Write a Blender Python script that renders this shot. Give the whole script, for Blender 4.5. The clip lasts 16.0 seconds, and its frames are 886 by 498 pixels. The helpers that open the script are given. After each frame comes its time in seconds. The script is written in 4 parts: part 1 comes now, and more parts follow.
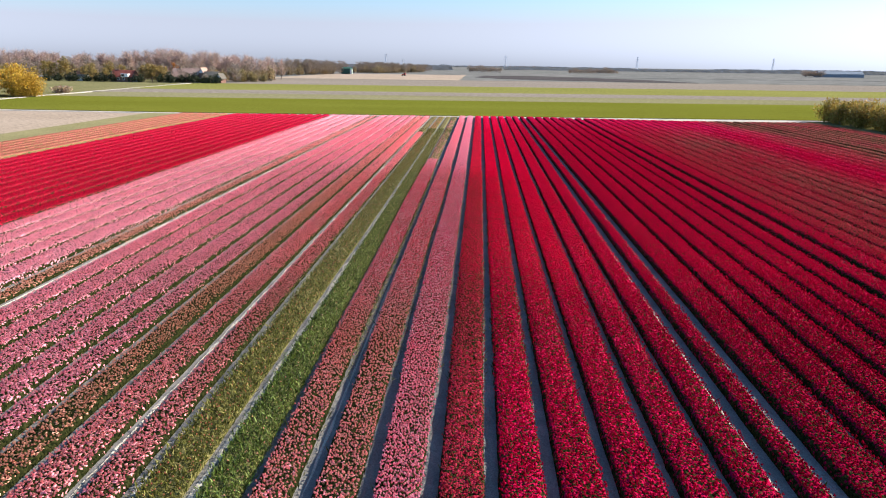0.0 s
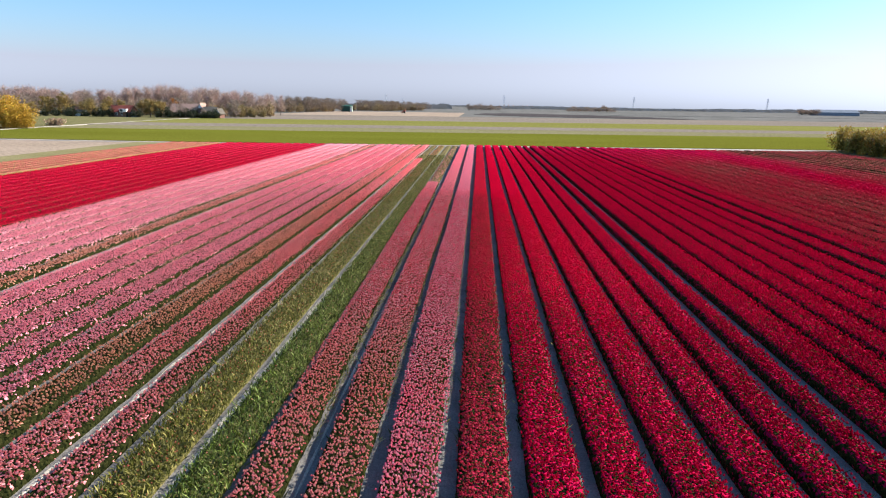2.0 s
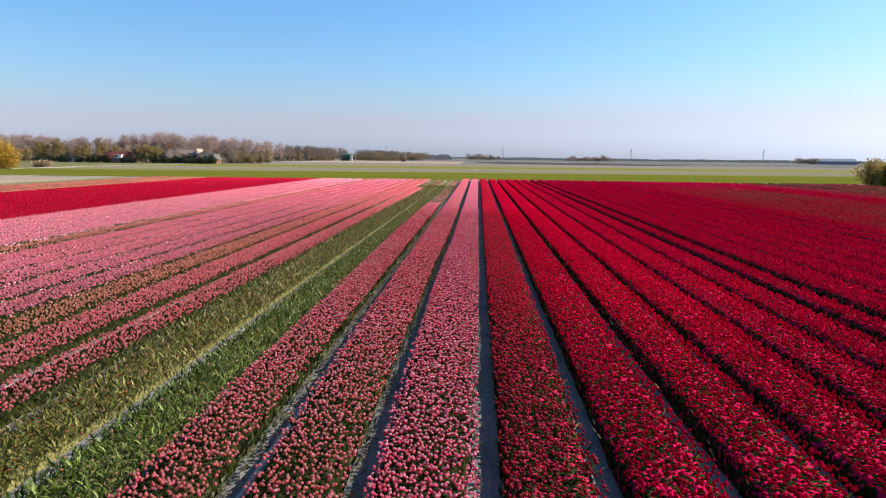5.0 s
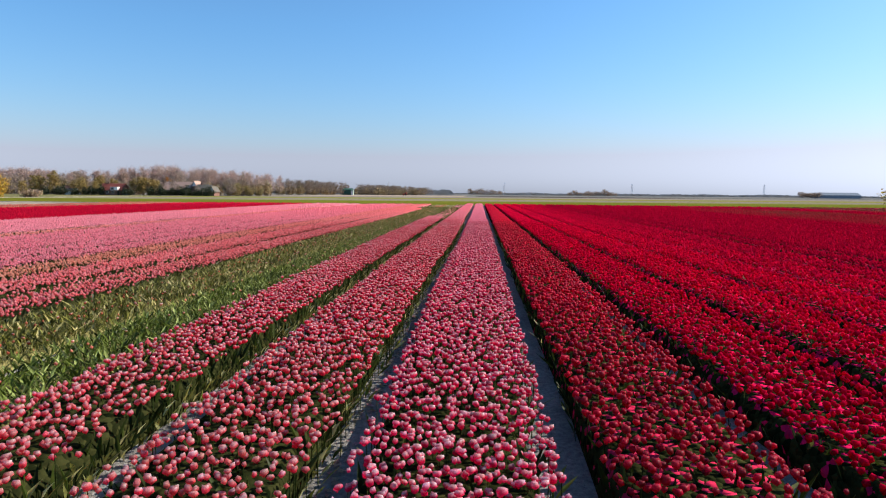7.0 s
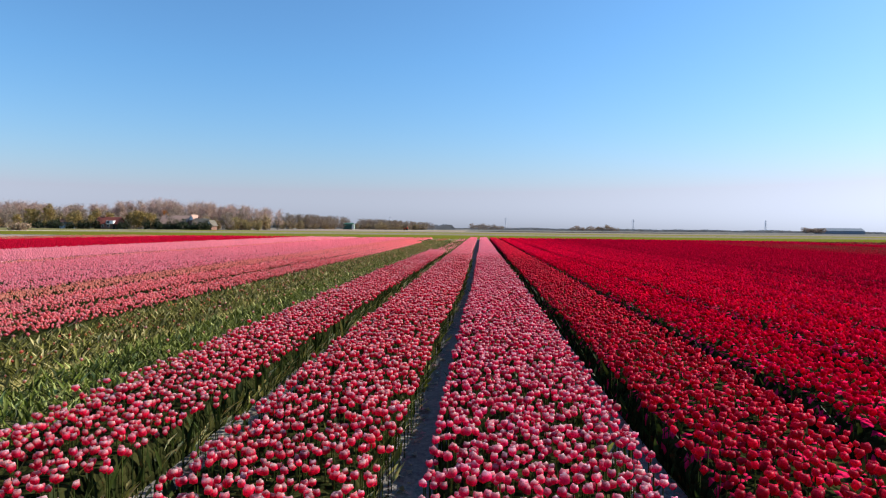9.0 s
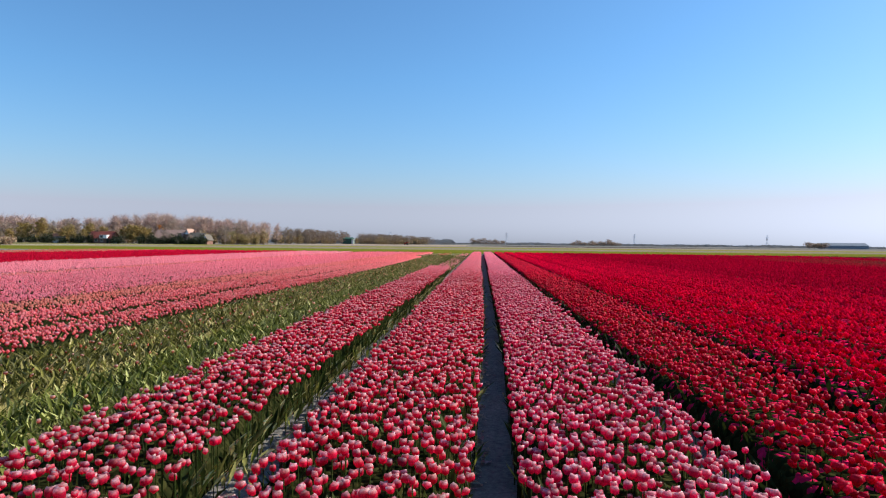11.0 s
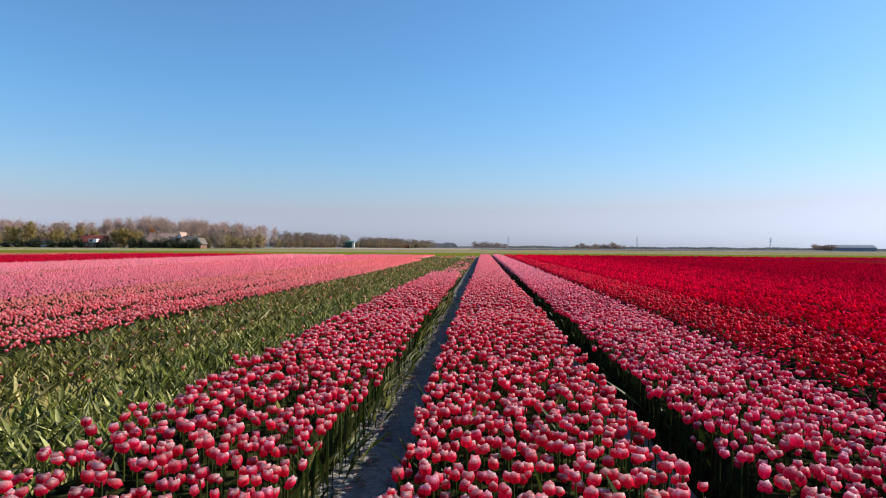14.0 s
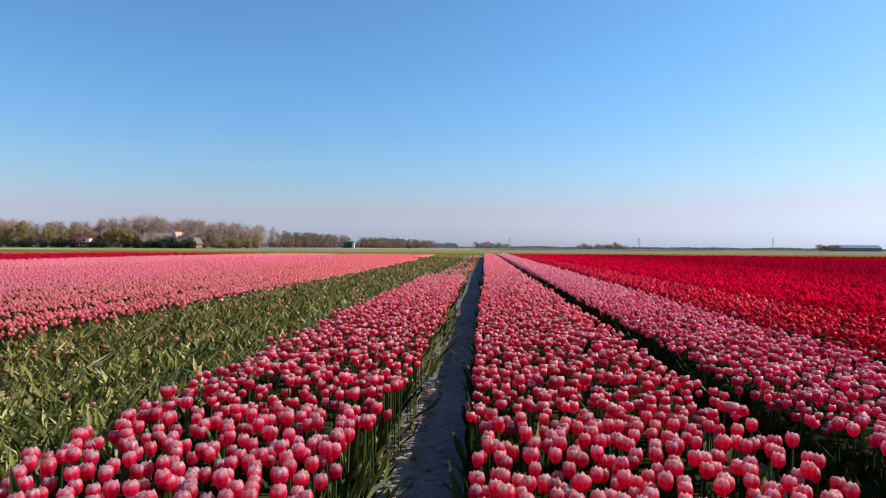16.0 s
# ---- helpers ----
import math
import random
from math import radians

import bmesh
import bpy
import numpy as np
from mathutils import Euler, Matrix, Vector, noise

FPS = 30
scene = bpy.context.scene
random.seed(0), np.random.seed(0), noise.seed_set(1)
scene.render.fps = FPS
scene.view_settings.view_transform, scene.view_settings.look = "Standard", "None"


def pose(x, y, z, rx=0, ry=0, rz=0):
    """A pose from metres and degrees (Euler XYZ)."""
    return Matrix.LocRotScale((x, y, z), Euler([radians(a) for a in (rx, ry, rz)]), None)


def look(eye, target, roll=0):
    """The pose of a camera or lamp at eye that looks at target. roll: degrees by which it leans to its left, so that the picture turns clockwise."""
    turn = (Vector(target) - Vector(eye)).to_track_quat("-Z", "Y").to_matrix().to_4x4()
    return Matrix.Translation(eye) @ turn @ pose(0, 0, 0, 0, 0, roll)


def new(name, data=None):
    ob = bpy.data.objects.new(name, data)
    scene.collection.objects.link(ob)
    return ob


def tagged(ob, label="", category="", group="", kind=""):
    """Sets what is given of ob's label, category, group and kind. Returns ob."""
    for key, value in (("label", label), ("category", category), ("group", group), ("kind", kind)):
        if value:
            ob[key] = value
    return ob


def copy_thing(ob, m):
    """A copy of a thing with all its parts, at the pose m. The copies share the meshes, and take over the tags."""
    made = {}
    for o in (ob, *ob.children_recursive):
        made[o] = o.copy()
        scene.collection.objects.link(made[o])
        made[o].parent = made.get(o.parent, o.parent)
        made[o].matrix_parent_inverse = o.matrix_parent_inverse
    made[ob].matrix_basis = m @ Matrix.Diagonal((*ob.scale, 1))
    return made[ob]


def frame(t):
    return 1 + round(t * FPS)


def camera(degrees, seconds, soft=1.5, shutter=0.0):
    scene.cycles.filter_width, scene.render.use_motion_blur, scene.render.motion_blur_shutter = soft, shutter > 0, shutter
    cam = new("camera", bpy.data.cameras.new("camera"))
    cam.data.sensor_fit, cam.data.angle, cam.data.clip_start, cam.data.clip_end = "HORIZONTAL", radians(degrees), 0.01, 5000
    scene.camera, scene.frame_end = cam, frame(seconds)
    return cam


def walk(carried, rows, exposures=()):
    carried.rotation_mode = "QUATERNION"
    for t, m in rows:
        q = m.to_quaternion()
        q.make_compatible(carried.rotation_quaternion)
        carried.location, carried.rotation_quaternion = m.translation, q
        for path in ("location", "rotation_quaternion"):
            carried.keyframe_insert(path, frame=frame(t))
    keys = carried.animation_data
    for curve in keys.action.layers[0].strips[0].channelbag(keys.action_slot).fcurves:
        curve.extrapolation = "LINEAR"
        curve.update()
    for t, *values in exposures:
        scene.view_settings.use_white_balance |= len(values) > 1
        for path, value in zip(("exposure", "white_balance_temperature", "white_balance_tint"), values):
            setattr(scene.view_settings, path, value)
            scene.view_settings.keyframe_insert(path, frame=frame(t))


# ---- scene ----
cam = camera(71.5, 16.0, 1.15)
PATH = [
    (0, (2.414, -0.06, 10.138), (2.31, 1.853, 9.563), 0.8),
    (0.5, (2.26, 1.246, 9.535), (2.159, 3.168, 8.991), 0.9),
    (1, (2.152, 2.541, 8.97), (2.05, 4.471, 8.455), 0.9),
    (1.5, (2.034, 3.819, 8.421), (1.931, 5.756, 7.935), 0.8),
    (2, (1.953, 5.098, 7.856), (1.848, 7.042, 7.399), 0.8),
    (2.5, (1.849, 6.48, 7.258), (1.742, 8.43, 6.828), 0.7),
    (3, (1.744, 7.82, 6.665), (1.636, 9.776, 6.263), 0.7),
    (3.5, (1.649, 9.161, 6.027), (1.54, 11.123, 5.653), 0.7),
    (4, (1.517, 10.553, 5.372), (1.408, 12.52, 5.028), 0.7),
    (4.2, (1.459, 11.115, 5.187), (1.353, 13.083, 4.844), 0.7),
    (6.3, (0.994, 18.297, 2.478), (0.878, 20.283, 2.276), 0.5),
    (6.5, (0.932, 18.941, 2.321), (0.816, 20.927, 2.115), 0.5),
    (7, (0.806, 20.609, 2.036), (0.69, 22.597, 1.857), 0.5),
    (7.5, (0.704, 22.295, 1.97), (0.586, 24.286, 1.82), 0.5),
    (8, (0.563, 23.971, 1.887), (0.445, 25.964, 1.765), 0.5),
    (8.5, (0.427, 25.58, 1.816), (0.308, 27.574, 1.722), 0.5),
    (9, (0.301, 27.185, 1.736), (0.179, 29.181, 1.67), 0.6),
    (11.3, (-0.259, 34.415, 1.553), (-0.384, 36.411, 1.544), 0.6),
    (11.5, (-0.306, 35.068, 1.514), (-0.43, 37.065, 1.51), 0.5),
    (12, (-0.433, 36.721, 1.488), (-0.558, 38.717, 1.483), 0.6),
    (12.5, (-0.581, 38.397, 1.446), (-0.708, 40.393, 1.442), 0.6),
    (13, (-0.729, 40.029, 1.415), (-0.856, 42.025, 1.411), 0.6),
    (13.5, (-0.873, 41.773, 1.359), (-1.003, 43.768, 1.357), 0.5),
    (14, (-1.024, 43.54, 1.32), (-1.154, 45.536, 1.314), 0.4),
    (14.5, (-1.139, 45.189, 1.279), (-1.27, 47.185, 1.272), 0.4),
    (15, (-1.229, 46.812, 1.22), (-1.362, 48.808, 1.212), 0.3),
    (15.5, (-1.308, 48.382, 1.161), (-1.441, 50.378, 1.153), 0.3),
    (16, (-1.344, 49.756, 1.133), (-1.478, 51.752, 1.128), 0.4),
]
walk(cam, [(t, look(eye, target, roll)) for t, eye, target, roll in PATH],
     [(0, 1.04), (2, 0.93), (4, 0.79), (7, 0.70), (16, 0.58)])

# ---- light ----
SUN_AZ, SUN_EL = 72.0, 34.0          # degrees to the right of the rows, degrees above the horizon
world = bpy.data.worlds.new("sky_world")
scene.world = world
world.use_nodes = True
wn, wl = world.node_tree.nodes, world.node_tree.links
sky = wn.new("ShaderNodeTexSky")
sky.sky_type, sky.sun_disc = "NISHITA", False
sky.sun_elevation, sky.sun_rotation = radians(SUN_EL), radians(SUN_AZ)
sky.altitude, sky.air_density, sky.dust_density, sky.ozone_density = 0, 1.0, 0.6, 1.8
# blue air as it is; where the air is thick and whitish, a faint lilac haze of the same brightness
tint = wn.new("ShaderNodeMix")
tint.data_type, tint.blend_type = "RGBA", "MULTIPLY"
tint.inputs[0].default_value, tint.inputs[7].default_value = 1.0, (0.60, 0.95, 1.20, 1)
grey = wn.new("ShaderNodeRGBToBW")
haze = wn.new("ShaderNodeMix")
haze.data_type, haze.blend_type = "RGBA", "MULTIPLY"
haze.inputs[0].default_value, haze.inputs[7].default_value = 1.0, (0.63, 0.695, 0.86, 1)
split = wn.new("ShaderNodeSeparateColor")
ratio = wn.new("ShaderNodeMath")
ratio.operation = "DIVIDE"
white = wn.new("ShaderNodeMapRange")
white.inputs["From Min"].default_value, white.inputs["From Max"].default_value = 0.42, 0.92
both = wn.new("ShaderNodeMix")
both.data_type = "RGBA"
for a, b in ((sky.outputs["Color"], tint.inputs[6]), (sky.outputs["Color"], grey.inputs["Color"]), (grey.outputs["Val"], haze.inputs[6]),
             (sky.outputs["Color"], split.inputs["Color"]), (split.outputs["Red"], ratio.inputs[0]), (split.outputs["Blue"], ratio.inputs[1]),
             (ratio.outputs[0], white.inputs["Value"]), (white.outputs["Result"], both.inputs[0]), (tint.outputs[2], both.inputs[6]),
             (haze.outputs[2], both.inputs[7]), (both.outputs[2], wn["Background"].inputs["Color"])):
    wl.new(a, b)
wn["Background"].inputs["Strength"].default_value = 0.097

sun_data = bpy.data.lights.new("sun", "SUN")
sun_data.energy, sun_data.angle, sun_data.color = 5.0, radians(0.55), (1.0, 0.92, 0.80)
sun = new("sun", sun_data)
sun_way = Vector((math.sin(radians(SUN_AZ)) * math.cos(radians(SUN_EL)),
                  math.cos(radians(SUN_AZ)) * math.cos(radians(SUN_EL)), math.sin(radians(SUN_EL))))
sun.matrix_world = Matrix.Translation((60, 60, 80)) @ sun_way.to_track_quat("Z", "Y").to_matrix().to_4x4()

rng = np.random.default_rng(11)


# ---- materials ----
def blank(name):
    m = bpy.data.materials.new(name)
    m.use_nodes = True
    nt = m.node_tree
    return m, nt.nodes, nt.links, nt.nodes["Principled BSDF"]


def ramp(nodes, stops):
    r = nodes.new("ShaderNodeValToRGB")
    el = r.color_ramp.elements
    while len(el) < len(stops):
        el.new(0.5)
    for e, (p, c) in zip(el, stops):
        e.position, e.color = p, (*c, 1)
    return r


def noise_node(nodes, links, scale, detail=4.0, rough=0.6, coords="Object", stretch=None):
    tc = nodes.new("ShaderNodeTexCoord")
    n = nodes.new("ShaderNodeTexNoise")
    n.inputs["Scale"].default_value, n.inputs["Detail"].default_value, n.inputs["Roughness"].default_value = scale, detail, rough
    if stretch:
        mp = nodes.new("ShaderNodeMapping")
        mp.inputs["Scale"].default_value = stretch
        links.new(tc.outputs[coords], mp.inputs["Vector"])
        links.new(mp.outputs["Vector"], n.inputs["Vector"])
    else:
        links.new(tc.outputs[coords], n.inputs["Vector"])
    return n


def mix_rgb(nodes, links, fac, a, b, blend="MIX"):
    m = nodes.new("ShaderNodeMix")
    m.data_type, m.blend_type = "RGBA", blend
    for sock, v in ((m.inputs[0], fac), (m.inputs[6], a), (m.inputs[7], b)):
        if isinstance(v, bpy.types.NodeSocket):
            links.new(v, sock)
        elif isinstance(v, (int, float)):
            sock.default_value = v
        else:
            sock.default_value = (*v, 1)
    return m.outputs[2]


def bump(nodes, links, bsdf, height, strength, distance):
    b = nodes.new("ShaderNodeBump")
    b.inputs["Strength"].default_value, b.inputs["Distance"].default_value = strength, distance
    links.new(height, b.inputs["Height"])
    links.new(b.outputs["Normal"], bsdf.inputs["Normal"])


def grained(name, stops, scale, fine, rough=0.9, relief=0.02, spec=0.0, stretch=None):
    """A matt surface: colour by two scales of noise, with fine relief."""
    m, n, l, b = blank(name)
    big = noise_node(n, l, scale, 5, 0.6, stretch=stretch)
    small = noise_node(n, l, fine, 3, 0.7)
    r = ramp(n, stops)
    l.new(big.outputs["Fac"], r.inputs["Fac"])
    tone = ramp(n, [(0.3, (0.62, 0.62, 0.62)), (0.7, (1.3, 1.3, 1.3))])
    l.new(small.outputs["Fac"], tone.inputs["Fac"])
    col = mix_rgb(n, l, 1.0, r.outputs["Color"], tone.outputs["Color"], "MULTIPLY")
    l.new(col, b.inputs["Base Color"])
    b.inputs["Roughness"].default_value = rough
    b.inputs["Specular IOR Level"].default_value = spec
    if relief:
        bump(n, l, b, small.outputs["Fac"], 0.8, relief)
    return m


def plant(name, through_light, rough, spec=0.35, grain=60.0, low=0.82, high=1.12):
    """Thin living tissue: its own colour from the mesh, some light passing through."""
    m, n, l, b = blank(name)
    at = n.new("ShaderNodeAttribute")
    at.attribute_name = "Col"
    nz = noise_node(n, l, grain, 3, 0.6)
    tone = ramp(n, [(0.3, (low, low, low)), (0.7, (high, high, high))])
    l.new(nz.outputs["Fac"], tone.inputs["Fac"])
    col = mix_rgb(n, l, 1.0, at.outputs["Color"], tone.outputs["Color"], "MULTIPLY")
    l.new(col, b.inputs["Base Color"])
    b.inputs["Roughness"].default_value = rough
    b.inputs["Specular IOR Level"].default_value = spec
    tr = n.new("ShaderNodeBsdfTranslucent")
    l.new(col, tr.inputs["Color"])
    mx = n.new("ShaderNodeMixShader")
    mx.inputs[0].default_value = through_light
    l.new(b.outputs["BSDF"], mx.inputs[1])
    l.new(tr.outputs["BSDF"], mx.inputs[2])
    l.new(mx.outputs["Shader"], n["Material Output"].inputs["Surface"])
    return m


M_PETAL = plant("petal", 0.68, 0.42, 0.18, 130.0, 0.64, 1.30)
M_PETAL_FAR = plant("petal_mass", 0.68, 0.7, 0.0)
M_LEAF = plant("leaf", 0.3, 0.5, 0.15)
M_TWIG = plant("twig", 0.38, 0.9, 0.0)


def carpet(name, low, high):
    """Blossoms seen too far off to be told apart: petal-coloured cells with green gaps, in knobbly relief."""
    m, n, l, b = blank(name)
    at = n.new("ShaderNodeAttribute")
    at.attribute_name = "Col"
    tc = n.new("ShaderNodeTexCoord")
    vo = n.new("ShaderNodeTexVoronoi")
    vo.inputs["Scale"].default_value = 16.0
    l.new(tc.outputs["Object"], vo.inputs["Vector"])
    sp = n.new("ShaderNodeSeparateColor")
    l.new(vo.outputs["Color"], sp.inputs["Color"])
    gap = n.new("ShaderNodeMath")
    gap.operation = "GREATER_THAN"
    l.new(sp.outputs["Red"], gap.inputs[0])
    l.new(at.outputs["Alpha"], gap.inputs[1])
    tone = ramp(n, [(0.0, (0.68, 0.68, 0.68)), (1.0, (1.2, 1.2, 1.2))])
    l.new(sp.outputs["Green"], tone.inputs["Fac"])
    pet = mix_rgb(n, l, 1.0, at.outputs["Color"], tone.outputs["Color"], "MULTIPLY")
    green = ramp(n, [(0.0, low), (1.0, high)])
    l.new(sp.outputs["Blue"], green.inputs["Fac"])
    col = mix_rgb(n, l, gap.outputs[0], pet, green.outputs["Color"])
    l.new(col, b.inputs["Base Color"])
    b.inputs["Roughness"].default_value = 0.7
    b.inputs["Specular IOR Level"].default_value = 0.0
    inv = n.new("ShaderNodeMath")
    inv.operation = "SUBTRACT"
    inv.inputs[0].default_value = 1.0
    l.new(vo.outputs["Distance"], inv.inputs[1])
    bump(n, l, b, inv.outputs[0], 0.7, 0.06)
    return m


# gaps nearly black: shade between the blossoms is mixed into their green
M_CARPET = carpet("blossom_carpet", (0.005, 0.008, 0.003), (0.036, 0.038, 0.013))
M_CARPET_OLIVE = carpet("leafy_carpet", (0.040, 0.044, 0.014), (0.24, 0.21, 0.085))
M_SOIL = grained("sandy_soil", [(0.3, (0.155, 0.148, 0.14)), (0.7, (0.265, 0.25, 0.23))], 0.8, 26.0, 0.95, 0.03)
M_SAND = grained("pale_sand", [(0.3, (0.40, 0.36, 0.30)), (0.7, (0.55, 0.50, 0.42))], 0.3, 14.0, 0.95, 0.03)
M_TILLED = grained("tilled_soil", [(0.3, (0.31, 0.24, 0.18)), (0.7, (0.39, 0.305, 0.235))], 0.05, 1.4, 0.95, 0.06)
M_MAUVE = grained("ploughed_clay", [(0.3, (0.20, 0.168, 0.138)), (0.7, (0.25, 0.21, 0.172))], 0.02, 0.6, 0.95, 0.1, stretch=(0.2, 1, 1))
M_DARKSOIL = grained("dark_clay", [(0.3, (0.065, 0.058, 0.058)), (0.7, (0.10, 0.088, 0.086))], 0.02, 0.5, 0.95, 0.1)
M_CORN = grained("young_corn", [(0.3, (0.115, 0.120, 0.016)), (0.7, (0.15, 0.152, 0.024))], 0.03, 2.4, 0.8, 0.08, stretch=(0.3, 1, 1))
M_YELLOWGREEN = grained("thin_crop", [(0.3, (0.175, 0.172, 0.045)), (0.7, (0.22, 0.21, 0.066))], 0.02, 0.9, 0.9, 0.08, stretch=(0.2, 1, 1))
M_PALECROP = grained("pale_crop", [(0.3, (0.185, 0.17, 0.085)), (0.7, (0.23, 0.21, 0.115))], 0.02, 0.9, 0.9, 0.08, stretch=(0.2, 1, 1))
M_MEADOW = grained("meadow_grass", [(0.3, (0.145, 0.138, 0.060)), (0.7, (0.205, 0.185, 0.090))], 0.05, 1.6, 0.9, 0.1)
M_MARGIN = grained("margin_grass", [(0.3, (0.20, 0.180, 0.085)), (0.7, (0.27, 0.235, 0.12))], 0.12, 3.0, 0.9, 0.08)
# haze is put into the colour: distant land paler and greyer
M_FAR = grained("hazed_land", [(0.3, (0.14, 0.140, 0.130)), (0.7, (0.19, 0.182, 0.168))], 0.004, 0.05, 1.0, 0.0)
M_WATER = grained("ditch_bank", [(0.3, (0.03, 0.045, 0.02)), (0.7, (0.06, 0.07, 0.03))], 0.5, 4.0, 0.8, 0.05)
M_BARK = grained("bark", [(0.3, (0.15, 0.12, 0.10)), (0.7, (0.27, 0.23, 0.20))], 2.0, 20.0, 0.95, 0.02)
M_WHITEWALL = grained("white_render", [(0.3, (0.74, 0.73, 0.70)), (0.7, (0.82, 0.81, 0.78))], 0.5, 8.0, 0.85, 0.005)
M_BRICK = grained("dark_brick", [(0.3, (0.16, 0.09, 0.07)), (0.7, (0.24, 0.14, 0.11))], 1.0, 9.0, 0.9, 0.01)
M_REDTILE = grained("red_roof_tile", [(0.3, (0.17, 0.050, 0.042)), (0.7, (0.25, 0.085, 0.068))], 0.6, 6.0, 0.8, 0.02)
M_PINKTILE = grained("weathered_roof_tile", [(0.3, (0.36, 0.235, 0.19)), (0.7, (0.45, 0.30, 0.245))], 0.6, 6.0, 0.8, 0.02)
M_GREYTILE = grained("grey_roof_tile", [(0.3, (0.12, 0.108, 0.092)), (0.7, (0.17, 0.152, 0.13))], 0.6, 6.0, 0.8, 0.02)
M_GREENSHEET = grained("green_sheet_metal", [(0.3, (0.035, 0.085, 0.07)), (0.7, (0.05, 0.11, 0.09))], 0.4, 3.0, 0.5, 0.004)
M_PALESHEET = grained("pale_green_sheet_metal", [(0.3, (0.36, 0.44, 0.36)), (0.7, (0.44, 0.52, 0.44))], 0.4, 3.0, 0.5, 0.004)
# blue haze of the distance mixed into the sheet metal colour
M_BLUESHEET = grained("hazed_blue_sheet_metal", [(0.3, (0.19, 0.22, 0.26)), (0.7, (0.24, 0.27, 0.31))], 0.4, 3.0, 0.6, 0.004)
# steel lightened to a hazy tone for the far pylons
M_STEEL = grained("hazed_steel", [(0.3, (0.56, 0.58, 0.62)), (0.7, (0.64, 0.66, 0.70))], 0.4, 3.0, 0.6, 0.0)
M_GLASS, _n, _l, _b = blank("window_glass")
_b.inputs["Base Color"].default_value = (0.03, 0.035, 0.04, 1)
_b.inputs["Roughness"].default_value = 0.08
M_DARKPAINT = grained("dark_paint", [(0.3, (0.03, 0.03, 0.032)), (0.7, (0.05, 0.05, 0.05))], 1.0, 9.0, 0.6, 0.0)
M_REDPAINT = grained("red_paint", [(0.3, (0.40, 0.03, 0.02)), (0.7, (0.50, 0.05, 0.03))], 1.0, 9.0, 0.5, 0.0)


# ---- mesh helpers ----
def tri_mesh(name, V, F, C=None, mats=(), idx=None, smooth=False):
    """A triangle mesh from arrays, with an optional colour for each vertex."""
    me = bpy.data.meshes.new(name)
    V, F = np.ascontiguousarray(V, np.float32), np.ascontiguousarray(F, np.int32)
    me.vertices.add(len(V))
    me.vertices.foreach_set("co", V.ravel())
    me.loops.add(F.size)
    me.loops.foreach_set("vertex_index", F.ravel())
    me.polygons.add(len(F))
    me.polygons.foreach_set("loop_start", np.arange(0, F.size, 3, dtype=np.int32))
    if C is not None:
        a = me.color_attributes.new("Col", "FLOAT_COLOR", "POINT")
        a.data.foreach_set("color", (C if np.shape(C)[1] == 4 else np.c_[C, np.ones(len(C))]).astype(np.float32).ravel())
    for m in mats:
        me.materials.append(m)
    if idx is not None:
        me.polygons.foreach_set("material_index", np.asarray(idx, np.int32))
    if smooth:
        me.polygons.foreach_set("use_smooth", np.ones(len(F), bool))
    me.update(calc_edges=True)
    return me


def child(name, me, parent, label=""):
    ob = new(name, me)
    ob.parent = parent
    return tagged(ob, label)


def part(name, bm, material, parent=None, label=""):
    me = bpy.data.meshes.new(name)
    bm.to_mesh(me)
    bm.free()
    me.materials.append(material)
    ob = new(name, me)
    if parent is not None:
        ob.parent = parent
    return tagged(ob, label)


def box_bm(x0, x1, y0, y1, z0, z1, bevel=0.0):
    bm = bmesh.new()
    bmesh.ops.create_cube(bm, size=1, matrix=Matrix.Translation(((x0 + x1) / 2, (y0 + y1) / 2, (z0 + z1) / 2)) @ Matrix.Diagonal((x1 - x0, y1 - y0, z1 - z0, 1)))
    if bevel:
        bmesh.ops.bevel(bm, geom=bm.edges[:], offset=bevel, segments=1, affect="EDGES")
    return bm


def hash_noise(x, y, seed=0.0):
    """Smooth noise from 0 to 1 on the plan."""
    def h(i, j):
        v = np.sin(i * 127.1 + j * 311.7 + seed * 74.7) * 43758.5453
        return v - np.floor(v)
    i, j = np.floor(x), np.floor(y)
    u, v = x - i, y - j
    u, v = u * u * (3 - 2 * u), v * v * (3 - 2 * v)
    return (h(i, j) * (1 - u) + h(i + 1, j) * u) * (1 - v) + (h(i, j + 1) * (1 - u) + h(i + 1, j + 1) * u) * v


def scatter(template, faces, pos, size, turn, lean, lean_way):
    """Copies of a small template at many places: turned, leant and scaled one by one, joined into arrays."""
    n, k = len(pos), len(template)
    c, s = np.cos(turn)[:, None], np.sin(turn)[:, None]
    tx, ty, tz = template[None, :, 0] * size[:, None], template[None, :, 1] * size[:, None], template[None, :, 2] * size[:, None]
    x, y = tx * c - ty * s, tx * s + ty * c
    x = x + tz * (lean * np.cos(lean_way))[:, None]
    y = y + tz * (lean * np.sin(lean_way))[:, None]
    V = np.stack([x + pos[:, :1], y + pos[:, 1:2], tz + pos[:, 2:3]], -1).reshape(-1, 3)
    F = (faces[None] + (np.arange(n) * k)[:, None, None]).reshape(-1, 3)
    return V, F


# ---- ground and far fields ----
FIELD_Y0, SKEW = -12.0, 0.065


def far_edge(x):
    return max(126.3 + SKEW * x, 122.4)


